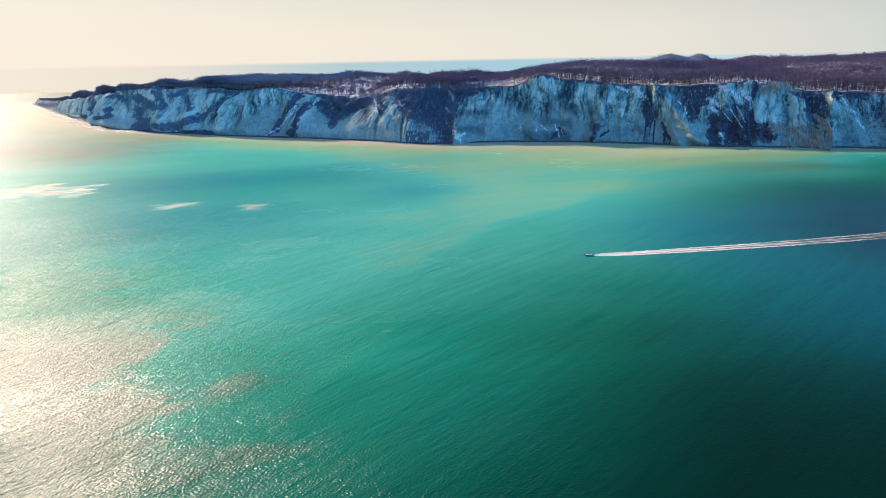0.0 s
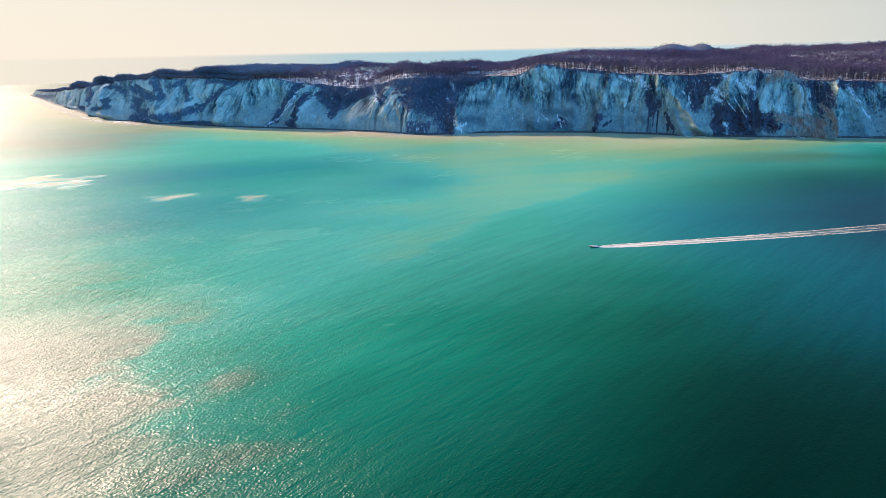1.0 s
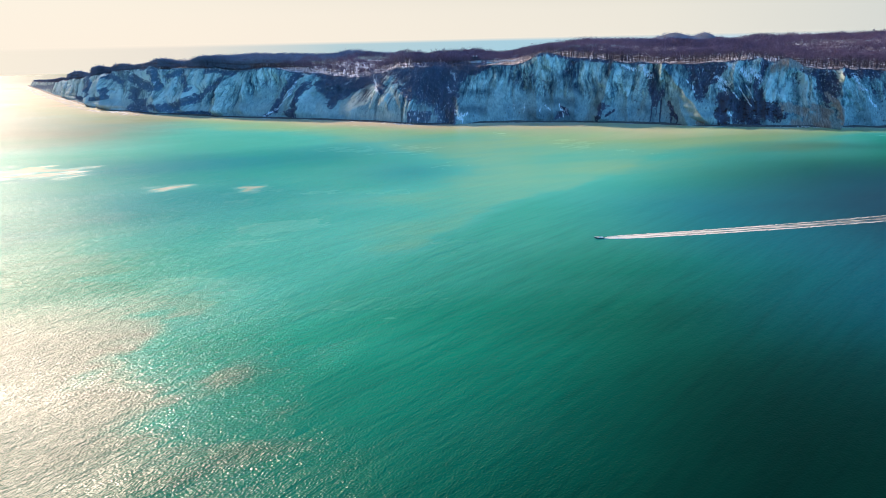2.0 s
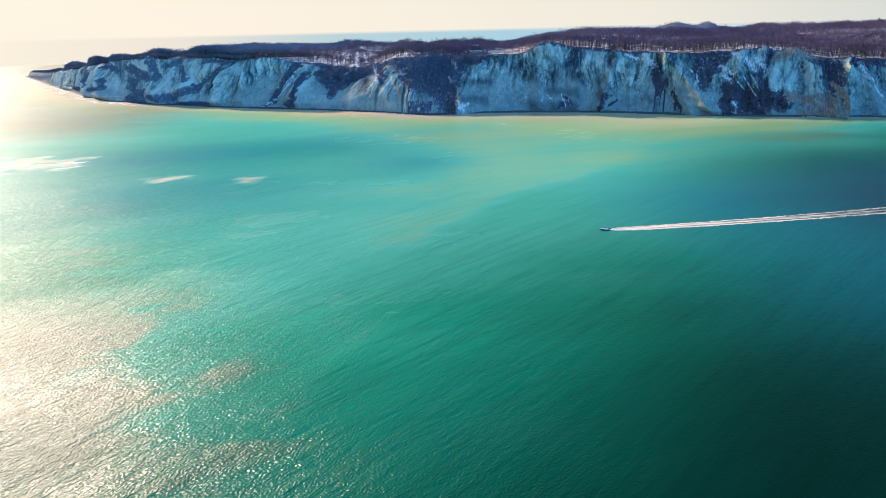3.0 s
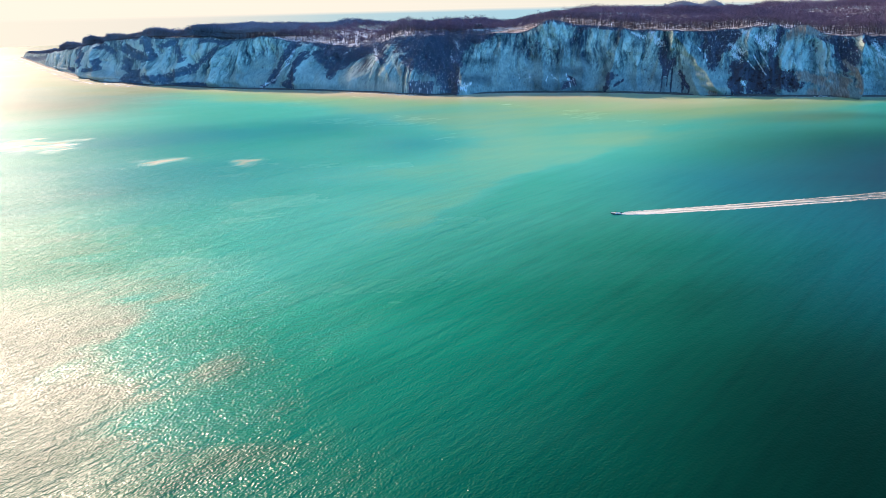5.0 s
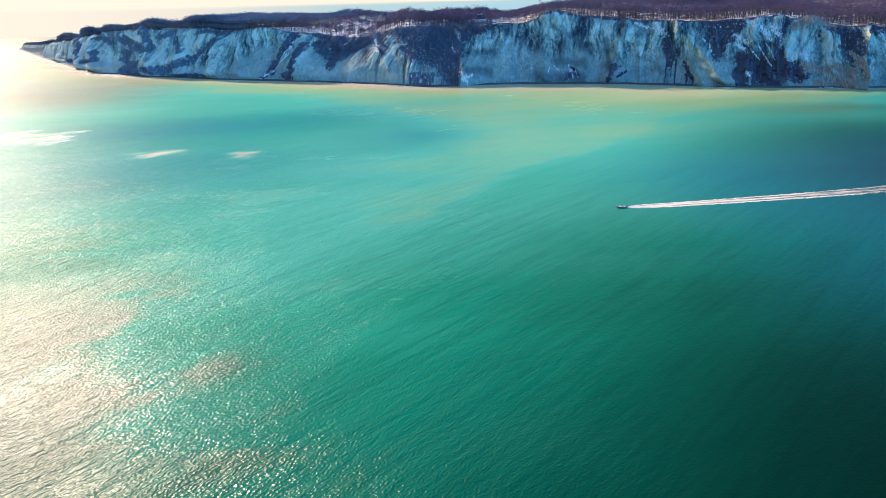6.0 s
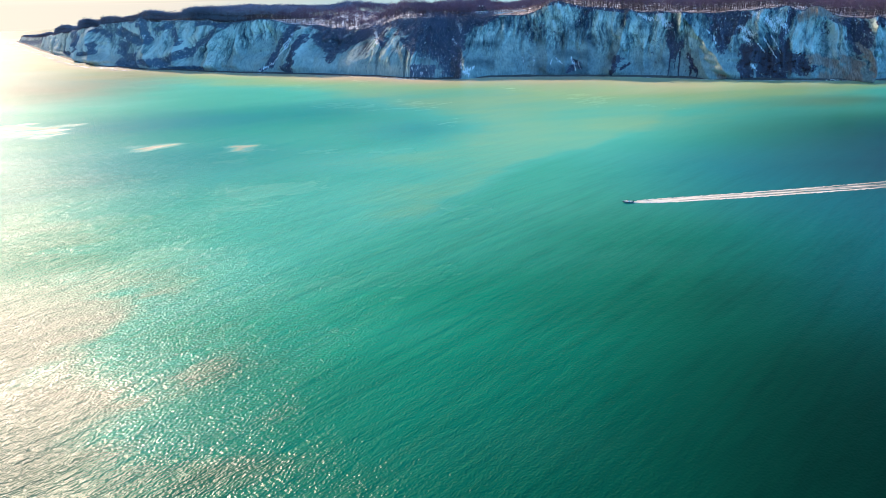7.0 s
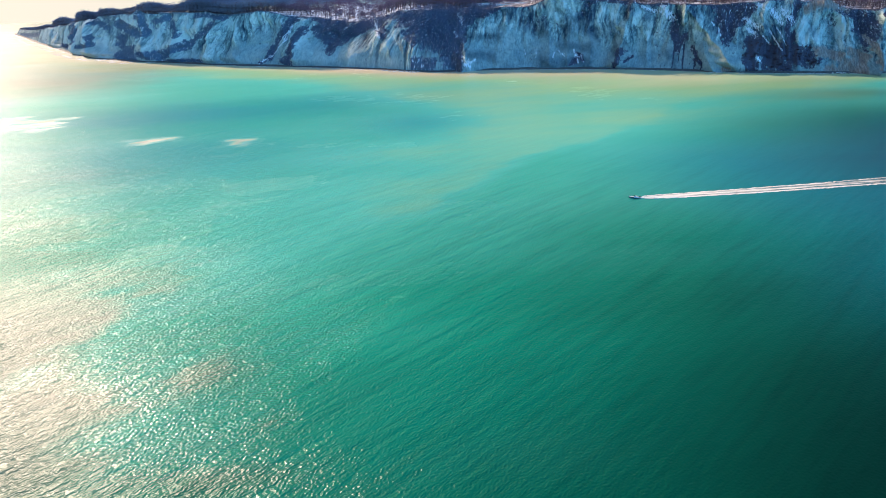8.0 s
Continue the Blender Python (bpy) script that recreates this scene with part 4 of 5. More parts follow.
    gust = smooth01(-0.14, 0.32 + 0.6 * smooth01(400, 800, Y), 0.62 * fbm(X / 120 + 3.3, Y / 75, 85, 4) + 0.6 * fbm(X / 34, Y / 20, 87, 4) - (X + 3 + 0.43 * Y) / 105 + 0.45 * smooth01(330, 230, Y)) * (0.35 + 0.65 * smooth01(120, 240, Y))
    mirror = np.where(ruffle < 0.4, mirror * (1 - gust) + (0.67 - 0.36 * smooth01(260, 480, Y) - 0.22 * smooth01(600, 850, Y)) * gust, mirror)
    mirror = mirror * (1 - 0.35 * smooth01(-150, -300, X) * smooth01(650, 850, Y) * (ruffle < 0.4))
    mirror = mirror * (1 - 0.55 * smooth01(-210, -320, X) * smooth01(420, 560, Y) * smooth01(1000, 850, Y))
    mirror = mirror * (1 - 0.5 * smooth01(-300, -450, X) * (ruffle < 0.4))
    mirror = mirror + (0.32 - mirror) * smooth01(1100, 1700, Y)
    gust = gust * (1 - 0.15 * smooth01(300, 200, Y))
    # the offing by the cape, and the calm water in the lee of the eastern cliff
    offing = smooth01(-400, -640, X + 40 * curl) * smooth01(960, 1220, Y + 60 * wob) * (1 - 0.7 * np.exp(-off / 110))
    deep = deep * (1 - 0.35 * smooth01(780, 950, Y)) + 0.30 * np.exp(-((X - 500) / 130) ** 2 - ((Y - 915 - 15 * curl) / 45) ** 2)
    calm = smooth01(330, 500, X + 30 * wob) * smooth01(830, 960, Y + 20 * wob)
    mirror = np.maximum(np.maximum(mirror, 0.82 * smooth01(0.35, 0.75, ruffle)), 0.42 * calm)
    turbid_glint = np.clip(turbid_glint - 0.14 * gust * smooth01(900, 500, Y), 0, 1)
    # cream of the glitter patches painted in with the colour of turbid water
    turbid_glint = np.maximum(turbid_glint, 0.86 * smooth01(0.40, 1.0, ruffle))
    for a, c in (("rowed", 0.10 + 0.58 * smooth01(760, 440, Y + 0.1 * np.abs(X))), ("patchy", smooth01(-110, -240, X) * smooth01(330, 450, Y) * (1 - smooth01(0.35, 0.75, ruffle))), ("glare", gust * smooth01(440, 340, Y) * (0.12 + 0.88 * smooth01(-85, -150, X))), ("offing", offing), ("gust", gust), ("mirror", mirror), ("turbid_glint", turbid_glint), ("deep", deep), ("blue", blue), ("ruffle", ruffle), ("waves", (1 - 0.75 * calm) * (1 + 0.35 * gust * smooth01(520, 380, Y)) * (1 + 0.6 * np.exp(-((X + 60) / 150) ** 2) * smooth01(260, 420, Y) * smooth01(950, 700, Y)) * (0.09 + 0.57 * smooth01(100, -160, X) + (0.76 - 0.42 * smooth01(100, -160, X)) * smooth01(950, 260, Y + 0.25 * np.abs(X + 60)) * (1 - 0.80 * smooth01(-70, 110, X - 0.2 * (Y - 250)))))):
        attribute(ob, a, c)
    return tagged(ob, "green sea with small wind waves, milky near the chalk shore", "sea", kind="structure")


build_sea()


def build_backdrop():
    a = np.radians(np.linspace(-75, 75, 61))
    z = np.array([-4.0, 60, 110, 128, 146])
    A, Z = np.meshgrid(a, z, indexing="ij")
    idx = np.arange(A.size).reshape(A.shape)
    q = np.stack([idx[:-1, :-1], idx[1:, :-1], idx[1:, 1:], idx[:-1, 1:]], -1).reshape(-1, 4)
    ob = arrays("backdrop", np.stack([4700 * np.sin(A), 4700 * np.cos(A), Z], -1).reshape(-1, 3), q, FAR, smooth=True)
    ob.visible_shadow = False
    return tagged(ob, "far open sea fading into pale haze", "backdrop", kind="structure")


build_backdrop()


# ---- woods ----
def tube(a, b, ra, rb, sides=3):
    a, b = np.array(a, float), np.array(b, float)
    t = (b - a) / np.linalg.norm(b - a)
    u = np.cross(t, (0.3, 0.9, 0.2))
    u /= np.linalg.norm(u)
    w = np.cross(t, u)
    ang = np.arange(sides) * 2 * np.pi / sides
    ring = np.cos(ang)[:, None] * u + np.sin(ang)[:, None] * w
    v = np.concatenate([a + ra * ring, b + rb * ring])
    f = [(i, (i + 1) % sides, sides + (i + 1) % sides, sides + i) for i in range(sides)]
    return v, np.array(f)


def join(pieces):
    vs, fs, n = [], [], 0
    for v, f in pieces:
        vs.append(v)
        fs.append(f + n)
        n += len(v)
    return np.concatenate(vs), np.concatenate(fs)


def bare_tree(seed, high=22.0, twigs=60, sides=4, limbs=7, fine=1.0, up=0.9):
    """A leafless beech: trunk and limbs, and a crown of thin twigs (as slender leaves of wood). Returns both as arrays."""
    g = np.random.default_rng(seed)
    bend = g.normal(0, 0.5, 2)
    top = np.array([bend[0], bend[1], high * 0.8])
    wood = [tube((0, 0, -1.5), (bend[0] * 0.3, bend[1] * 0.3, high * 0.42), 0.34, 0.24, sides), tube((bend[0] * 0.3, bend[1] * 0.3, high * 0.42), top, 0.24, 0.06, sides)]
    ends = [top]
    for k in range(limbs):
        h = high * g.uniform(0.38, 0.72)
        a = k * 2.4 + g.uniform(-0.5, 0.5)
        reach = high * g.uniform(0.14, 0.24)
        p0 = np.array([bend[0] * h / high, bend[1] * h / high, h])
        p1 = p0 + (reach * np.cos(a), reach * np.sin(a), high * g.uniform(0.14, 0.26))
        wood.append(tube(p0, p1, 0.13, 0.04, 3))
        ends.append(p1)
    v, f = [], []
    for k in range(twigs):
        e = ends[k % len(ends)] + g.normal(0, high * 0.035, 3)
        d = g.normal(0, 1, 3) + (0, 0, up)
        d = d / np.linalg.norm(d) * g.uniform(1.2, 3.0) * high / 22 * fine
        side = np.cross(d, g.normal(0, 1, 3))
        side = side / np.linalg.norm(side) * g.uniform(0.16, 0.34) * high / 22 * fine
        n = len(v)
        v += [e - side, e + side, e + d + side * 0.3, e + d * 0.9 - side * 0.5]
        f.append((n, n + 1, n + 2, n + 3))
    return join(wood), (np.array(v), np.array(f))


def scatter(name, kinds, places, material, label, category):
    """Many alike plants as one mesh: each place is x, y, z, size, turn, kind."""
    vs, fs, n = [], [], 0
    for k, (v, f) in enumerate(kinds):
        P = places[places[:, 5] == k]
        if not len(P):
            continue
        c, s = np.cos(P[:, 4])[:, None], np.sin(P[:, 4])[:, None]
        m = P[:, 3][:, None]
        out = np.stack([P[:, 0][:, None] + m * (c * v[:, 0] - s * v[:, 1]), P[:, 1][:, None] + m * (s * v[:, 0] + c * v[:, 1]), P[:, 2][:, None] + m * v[:, 2]], -1)
        vs.append(out.reshape(-1, 3))
        fs.append((f[None] + (np.arange(len(P)) * len(v))[:, None, None]).reshape(-1, f.shape[1]) + n)
        n += out.size // 3
    ob = arrays(name, np.concatenate(vs), np.concatenate(fs), material)
    return tagged(ob, label, category, kind="stuff")


rng = np.random.default_rng(7)


def wood_places():
    """Trees over the plateau, thinning with the depth of the wood."""
    out = []
    s = rng.uniform(0, 3440, 60000)
    w, run = form(WIDTH, s), form(FORM_RUN, s)
    b = rng.uniform(0, 1, 60000) * np.minimum(w * 0.95, 950)
    b[:3500] = rng.uniform(0, 1, 3500) ** 1.3 * 45
    s[:3500] = rng.uniform(100, 2150, 3500)
    w, run = form(WIDTH, s), form(FORM_RUN, s)
    keep = rng.uniform(0, 1, 60000) < np.minimum(w * 0.95, 950) / 950
    keep[:3500] = True
    keep &= (b > 38) | (s < 1950) | (rng.uniform(0, 1, 60000) < 0.5)
    s, b, run = s[keep], b[keep], run[keep]
    d = beach(s) + run + 1.5 + b
    x, y = shore_point(s, d)
    z = plateau_height(s, d)
    return s, b, x, y, z


# height of the wood along the shore of the cape: rounded clumps with gaps between them
CANOPY_S = [0, 160, 220, 400, 640, 820, 870, 900, 940, 1060, 1130, 1180, 1240, 1290, 1360, 1400, 1424, 1472, 1520, 1568, 1616, 1664, 1712, 1740, 1765, 1784, 1832, 1904, 2000, 2100]
CANOPY_H = [1, 6, 8, 9, 10, 13, 5, 6, 17, 22, 19, 11, 9, 21, 24, 18, 13, 19, 17, 11, 12, 22, 14, 10, 19, 26, 26, 22, 24, 22]


def canopy(s):
    return np.interp(s, CANOPY_S, CANOPY_H)


ws, wb, wx, wy, wz = wood_places()
KINDS = [bare_tree(100 + k, 21.0, 28, 3, 6, 1.18) for k in range(5)]
DEEP_KINDS = [bare_tree(120 + k, 21.0, 20, 3, 6, 1.48) for k in range(5)]
size = rng.uniform(0.78, 1.08, len(ws)) * (1 + np.interp(ws, [1800, 2200], [0.55, 0.3]) * fbm(wx / np.interp(ws, [1800, 2200], [95, 48]), wy / np.interp(ws, [1800, 2200], [95, 48]), 45, 3))
small = np.interp(ws, [0, 600, 1100, 1500], [0.45, 0.65, 0.9, 1.08])
open_view = (wx > 38) & (wx < 165) & (wy < 1466) & (wy > 1335)
ws, wb, wx, wy, wz, size, small = (a[~open_view] for a in (ws, wb, wx, wy, wz, size, small))
dome = np.where(ws < 2020, canopy(ws) / 20.0 * rng.uniform(0.86, 1.02, len(ws)) / (size * small) * (1 - 0.35 * smooth01(12, 60, wb) * (ws < 1550)), 1.0)
dome = dome * (1 - 0.36 * smooth01(2030, 2060, ws) * smooth01(2215, 2190, ws)) * (1 + 0.25 * np.exp(-((ws - 2252) / 26) ** 2))
dome = dome * (1 - 0.36 * np.exp(-((wx - 175) / 95) ** 2) * (wy > 1400))
PL = np.stack([wx, wy, wz, size * small * dome, rng.uniform(0, 6.28, len(ws)), rng.integers(0, 5, len(ws))], -1)
CAPE = ws < 2020
CLUMPS = [bare_tree(140 + k, 21.0, 54, 3, 11, 1.22, 0.25) for k in range(5)]
DEEP_CLUMPS = [bare_tree(160 + k, 21.0, 26, 3, 11, 1.6, 0.25) for k in range(5)]
DEEP = wb > np.where(CAPE, 40, 110)            # trees of which only the tops show
BOLES = [(v[:12], f[:6]) for v, f in (k[0] for k in KINDS)]
scatter("woodland_trunk", [k[0] for k in KINDS], PL[~DEEP & (wb < 30)], BARK, "slender grey trunks of a leafless beech wood on the cliff top", "woodland")
scatter("woodland_trunk", BOLES, PL[(DEEP | (wb >= 30)) & (wb < 200)], BARK, "grey trunks standing deep in the leafless wood", "woodland")
scatter("woodland_canopy", [k[1] for k in KINDS], PL[~CAPE & ~DEEP], TWIGS, "purple-brown leafless canopy of a beech wood on the cliff top", "woodland")
scatter("woodland_canopy", [k[1] for k in DEEP_KINDS], PL[~CAPE & DEEP], TWIGS, "purple-brown leafless tree tops deep in the beech wood", "woodland")
scatter("cape_canopy", [k[1] for k in DEEP_CLUMPS], PL[CAPE & DEEP], HAZED_TWIGS, "blue-grey leafless tree tops farther in on the cape", "woodland")
scatter("cape_canopy", [k[1] for k in CLUMPS], PL[CAPE & ~DEEP], HAZED_TWIGS, "dense blue-grey leafless clumps of wood on the cape", "woodland")


# ---- trees that stand singly along the cliff's edge ----
EDGE = []
for k in range(5):
    wood, crown = bare_tree(300 + k, 22.0, 150, 5, 11)
    a, b = arrays("trunk", *wood, BARK), arrays("crown", *crown, TWIGS)
    EDGE.append((a.data, b.data))
    bpy.data.objects.remove(a)
    bpy.data.objects.remove(b)


def beech(x, y, z, size, turn, kind):
    root = new("beech_tree")
    root.matrix_world = pose(x, y, z, 0, 0, turn) @ Matrix.Scale(size, 4)
    for name, me in zip(("trunk", "crown"), EDGE[kind]):
        new(name, me).parent = root
    return tagged(root, "leafless grey beech tree at the edge of the cliff", "tree", "beeches along the cliff edge")


s_edge = np.concatenate([np.arange(700, 1900, 13.0), np.arange(1900, 3200, 7.6)])
s_edge = s_edge + rng.uniform(-3, 3, len(s_edge))
d_edge = beach(s_edge) + form(FORM_RUN, s_edge) + rng.uniform(4, 16, len(s_edge))
x_edge, y_edge = shore_point(s_edge, d_edge)
z_edge = plateau_height(s_edge, d_edge)
for i, s in enumerate(s_edge):
    if 40 < x_edge[i] < 165 and 1380 < y_edge[i] < 1466:
        continue
    grow = float(np.interp(s, [700, 1300, 1700, 2000], [0.45, 0.6, 0.75, 0.95])) * rng.uniform(0.75, 1.1)
    if s < 2000:
        grow = float(canopy(s)) / 21.0 * rng.uniform(0.8, 1.0)
    beech(x_edge[i], y_edge[i], z_edge[i] - 0.4, grow, rng.uniform(0, 360), int(rng.integers(0, 5)))


# ---- dark spruces that stand above the wood on the skyline ----
def spruce(x, y, z, high, seed):
    g = np.random.default_rng(seed)
    root = new("spruce_tree")
    root.matrix_world = pose(x, y, z, 0, 0, g.uniform(0, 360))
    arrays("trunk", *tube((0, 0, -1), (0, 0, high * 0.95), 0.35, 0.05, 5), BARK, root)
    v, f = [], []
    for k in range(150):
        h = g.uniform(0.25, 1.0) ** 0.8
        a, reach = g.uniform(0, 6.283), high * 0.17 * (1.04 - h) * g.uniform(0.7, 1.15) + 0.25
        out, side = np.array([np.cos(a), np.sin(a), 0]), np.array([-np.sin(a), np.cos(a), 0]) * reach * 0.30
        base = np.array([0, 0, high * h])
        n = len(v)
        v += [base, base + out * reach * 0.7 + side - (0, 0, reach * 0.25), base + out * reach - (0, 0, reach * 0.5), base + out * reach * 0.7 - side - (0, 0, reach * 0.25)]
        f.append((n, n + 1, n + 2, n + 3))
    arrays("crown", np.array(v), np.array(f), NEEDLES, root)
    return tagged(root, "dark green spruce standing above the leafless wood", "tree", "spruces on the skyline")


for k, (s, back, high) in enumerate([(3070, 880, 25), (3078, 890, 27), (3084, 870, 24), (3092, 885, 29), (3098, 870, 26), (3101, 860, 30), (3108, 840, 25), (3114, 820, 28), (3117, 800, 33), (3121, 790, 31), (3126, 780, 26)]):
    d = beach(s) + form(FORM_RUN, s) + back
    x, y = shore_point(s, d)
    spruce(float(x), float(y), float(plateau_height(s, d)), high, 800 + k)


# ---- scrub on the slopes ----
def shrub(seed, twigs=26):
    g = np.random.default_rng(seed)
    v, f = [], []
    for k in range(twigs):
        a, r = g.uniform(0, 6.28), g.uniform(0.0, 1.0) ** 0.5
        e = np.array([r * np.cos(a) * 1.3, r * np.sin(a) * 1.3, g.uniform(-0.4, 1.2) * (1.2 - r * 0.6)])
        d = np.array([np.cos(a) * 0.8, np.sin(a) * 0.8, g.uniform(0.5, 1.5)]) * g.uniform(0.5, 1.1)
        w = np.cross(d, g.normal(0, 1, 3))
        w = w / np.linalg.norm(w) * g.uniform(0.12, 0.28)
        n = len(v)
        v += [e - w, e + w, e + d + w * 0.3, e + d * 0.9 - w * 0.4]
        f.append((n, n + 1, n + 2, n + 3))
    return np.array(v), np.array(f)


def scrub_places(n=11000):
    s, v = rng.uniform(1100, 3260, n), rng.uniform(0.02, 1.0, n)
    g = growth(s, v) + 0.22 * fbm(s / 12, v * 8, 91, 3)
    keep = (g > 0.60) & (rng.uniform(0, 1, n) < np.where((s > 2300) & (s < 2440), 0.4, 0.9))
    s, v = s[keep], v[keep]
    x, y, z = cliff_point(s, v)
    return np.stack([x, y, z, rng.uniform(0.5, 1.5, len(s)) * np.interp(v, [0, 0.3, 1], [1.6, 1.1, 0.9]), rng.uniform(0, 6.28, len(s)), rng.integers(0, 4, len(s))], -1)


BUSHES = scrub_places()
THORNY = (BUSHES[:, 0] > shore_point(2886.0, 20.0)[0]) & (BUSHES[:, 0] < shore_point(2995.0, 20.0)[0]) & (BUSHES[:, 2] < 42)
scatter("scrub", [shrub(540 + k) for k in range(4)], BUSHES[THORNY], BRAMBLE, "dark brown thorny thicket at the foot of the cliff", "shrub")
scatter("scrub", [shrub(500 + k) for k in range(4)], BUSHES[(BUSHES[:, 0] > -420) & ~THORNY], SCRUB, "leafless dark scrub growing on the cliff slopes", "shrub")
scatter("scrub", [shrub(520 + k) for k in range(4)], BUSHES[BUSHES[:, 0] <= -420], HAZED_SCRUB, "scrub on the slopes of the cape, blue-grey with painted haze", "shrub")


def thicket_places(n=1500):
    """Low crowns that close the wood towards the edge of the cape."""
    s = np.interp(rng.uniform(0, 1, n), [0, 0.2, 0.5, 1], [120, 900, 1400, 1930])
    d = beach(s) + form(FORM_RUN, s) + rng.uniform(-3, 20, n)
    x, y = shore_point(s, d)
    high = canopy(s) / 21.0 * rng.uniform(0.28, 0.85, n)
    return np.stack([x, y, plateau_height(s, d) - 6.5 * high, high, rng.uniform(0, 6.28, n), rng.integers(0, 5, n)], -1)


scatter("thicket", [k[1] for k in CLUMPS], thicket_places(), HAZED_TWIGS, "leafless thicket along the edge of the cape", "shrub")


def bowl_trees(n=1300):
    """Small leafless trees on the wooded slopes of the great hollow and by its sides."""
    s = np.concatenate([rng.normal(2385, 42, n), rng.normal(2180, 40, n // 2), rng.normal(2490, 30, n // 4)])
    v = np.concatenate([rng.uniform(0.12, 1.0, n), rng.uniform(0.55, 1.0, n // 2), rng.uniform(0.78, 1.0, n // 4)])
    g = growth(s, v)
    ok = g > 0.45
    s, v = s[ok], v[ok]
    x, y, z = cliff_point(s, v)
    return np.stack([x, y, z, rng.uniform(0.3, 0.62, len(s)), rng.uniform(0, 6.28, len(s)), rng.integers(0, 5, len(s))], -1)


BOWL = bowl_trees()
scatter("hollow_trunk", [k[0] for k in KINDS], BOWL, SAPLINGS, "thin grey trunks of young trees on a steep hollow", "woodland")
scatter("hollow_canopy", [k[1] for k in KINDS], BOWL, SAPLINGS, "leafless twigs of young trees on a steep hollow", "woodland")


# ---- land farther off ----
def far_height(x):
    return (94 + 8 * np.exp(-((x - 150) / 70) ** 2) + 18 * smooth01(420, 640, x) + 22 * smooth01(640, 780, x)
            + 23 * np.exp(-((x - 878) / 70) ** 2) + 21 * np.exp(-((x - 995) / 34) ** 2) - 30 * smooth01(1010, 1150, x))


def far_ground(name, x0, x1, material, label):
    X, Y = np.meshgrid(np.linspace(x0, x1, 80), np.linspace(2380, 3100, 40), indexing="ij")
    lift = np.exp(-((Y - 2700) / 190) ** 2)
    Z = far_height(X) * lift * smooth01(-150, 60, X) - 8 + 2.5 * fbm(X / 60, Y / 60, 95, 3)
    idx = np.arange(X.size).reshape(X.shape)
    q = np.stack([idx[:-1, :-1], idx[1:, :-1], idx[1:, 1:], idx[:-1, 1:]], -1).reshape(-1, 4)
    ob = arrays(name, np.stack([X, Y, Z], -1).reshape(-1, 3), q, material, smooth=True)
    return tagged(ob, label, "ground", kind="structure")


FIELD = mat_plain("snowy fields", (0.62, 0.64, 0.68), 0.95, 0.25, 0.01)
# blue of the haze over the far hill, put into its ground colour
HAZED_HILL = mat_plain("wooded hill with painted haze", (0.11, 0.14, 0.20), 0.95, 0.3, 0.02)
far_ground("far_field", -150, 430, FIELD, "distant snow-covered fields behind the woods")
far_ground("far_hill", 430, 1500, HAZED_HILL, "low wooded hill in the distance")
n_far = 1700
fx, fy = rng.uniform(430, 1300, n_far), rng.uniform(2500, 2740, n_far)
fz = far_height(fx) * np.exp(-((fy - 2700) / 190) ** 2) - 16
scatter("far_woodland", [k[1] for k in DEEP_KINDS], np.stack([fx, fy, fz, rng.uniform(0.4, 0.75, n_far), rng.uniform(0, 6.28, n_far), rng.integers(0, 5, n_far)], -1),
        HAZED_TWIGS, "leafless wood on a distant hill", "woodland")


def box(bm, x0, x1, y0, y1, z0, z1):
    c = [bm.verts.new(p) for p in ((x0, y0, z0), (x1, y0, z0), (x1, y1, z0), (x0, y1, z0), (x0, y0, z1), (x1, y0, z1), (x1, y1, z1), (x0, y1, z1))]
    for f in ((3, 2, 1, 0), (4, 5, 6, 7), (0, 1, 5, 4), (1, 2, 6, 5), (2, 3, 7, 6), (3, 0, 4, 7)):
        bm.faces.new([c[i] for i in f])


def boxed(name, parent, material, *sizes):
    bm = bmesh.new()
    for b in sizes:
        box(bm, *b)
    return part(name, bm, material, parent)


# ---- the white house above the hollow ----
def build_house(x, y, z):
    h = new("house")
    h.matrix_world = pose(x, y, z, 0, 0, 4)
    boxed("wall", h, WHITE, (-11, 11, 0, 12, -4, 5.4))
    boxed("plinth", h, BOULDER, (-11.2, 11.2, -0.2, 12.2, -5, 0.6))
    bm = bmesh.new()
    lo = [bm.verts.new(p) for p in ((-12, -1, 5.3), (12, -1, 5.3), (12, 13, 5.3), (-12, 13, 5.3))]
    hi = [bm.verts.new(p) for p in ((-6, 6, 13.5), (6, 6, 13.5))]
    for f in ((lo[0], lo[1], hi[1], hi[0]), (lo[1], lo[2], hi[1]), (lo[2], lo[3], hi[0], hi[1]), (lo[3], lo[0], hi[0]), (lo[3], lo[2], lo[1], lo[0])):
        bm.faces.new(f)
    roof = part("roof", bm, ROOF, h, "dark hipped slate roof")
    boxed("chimney", roof, WHITE, (-3.6, -2.4, 5.4, 6.6, 12.0, 15.0))
    boxed("chimney", roof, WHITE, (2.4, 3.6, 5.4, 6.6, 12.0, 15.0))
    for zz in (2.2,):
        for k in range(6):
            cx = -9 + 3.6 * k
            w = boxed("window", h, WHITE, (cx - 0.75, cx + 0.75, -0.10, 0.02, zz, zz + 1.9))
            boxed("pane", w, GLASS, (cx - 0.6, cx - 0.05, -0.14, -0.09, zz + 0.15, zz + 1.75))
            boxed("pane", w, GLASS, (cx + 0.05, cx + 0.6, -0.14, -0.09, zz + 0.15, zz + 1.75))
    boxed("door", h, HULL, (-0.7, 0.7, -0.3, -0.15, 0.6, 3.0))
    return tagged(h, "white house with a dark hipped roof among bare trees", "house")


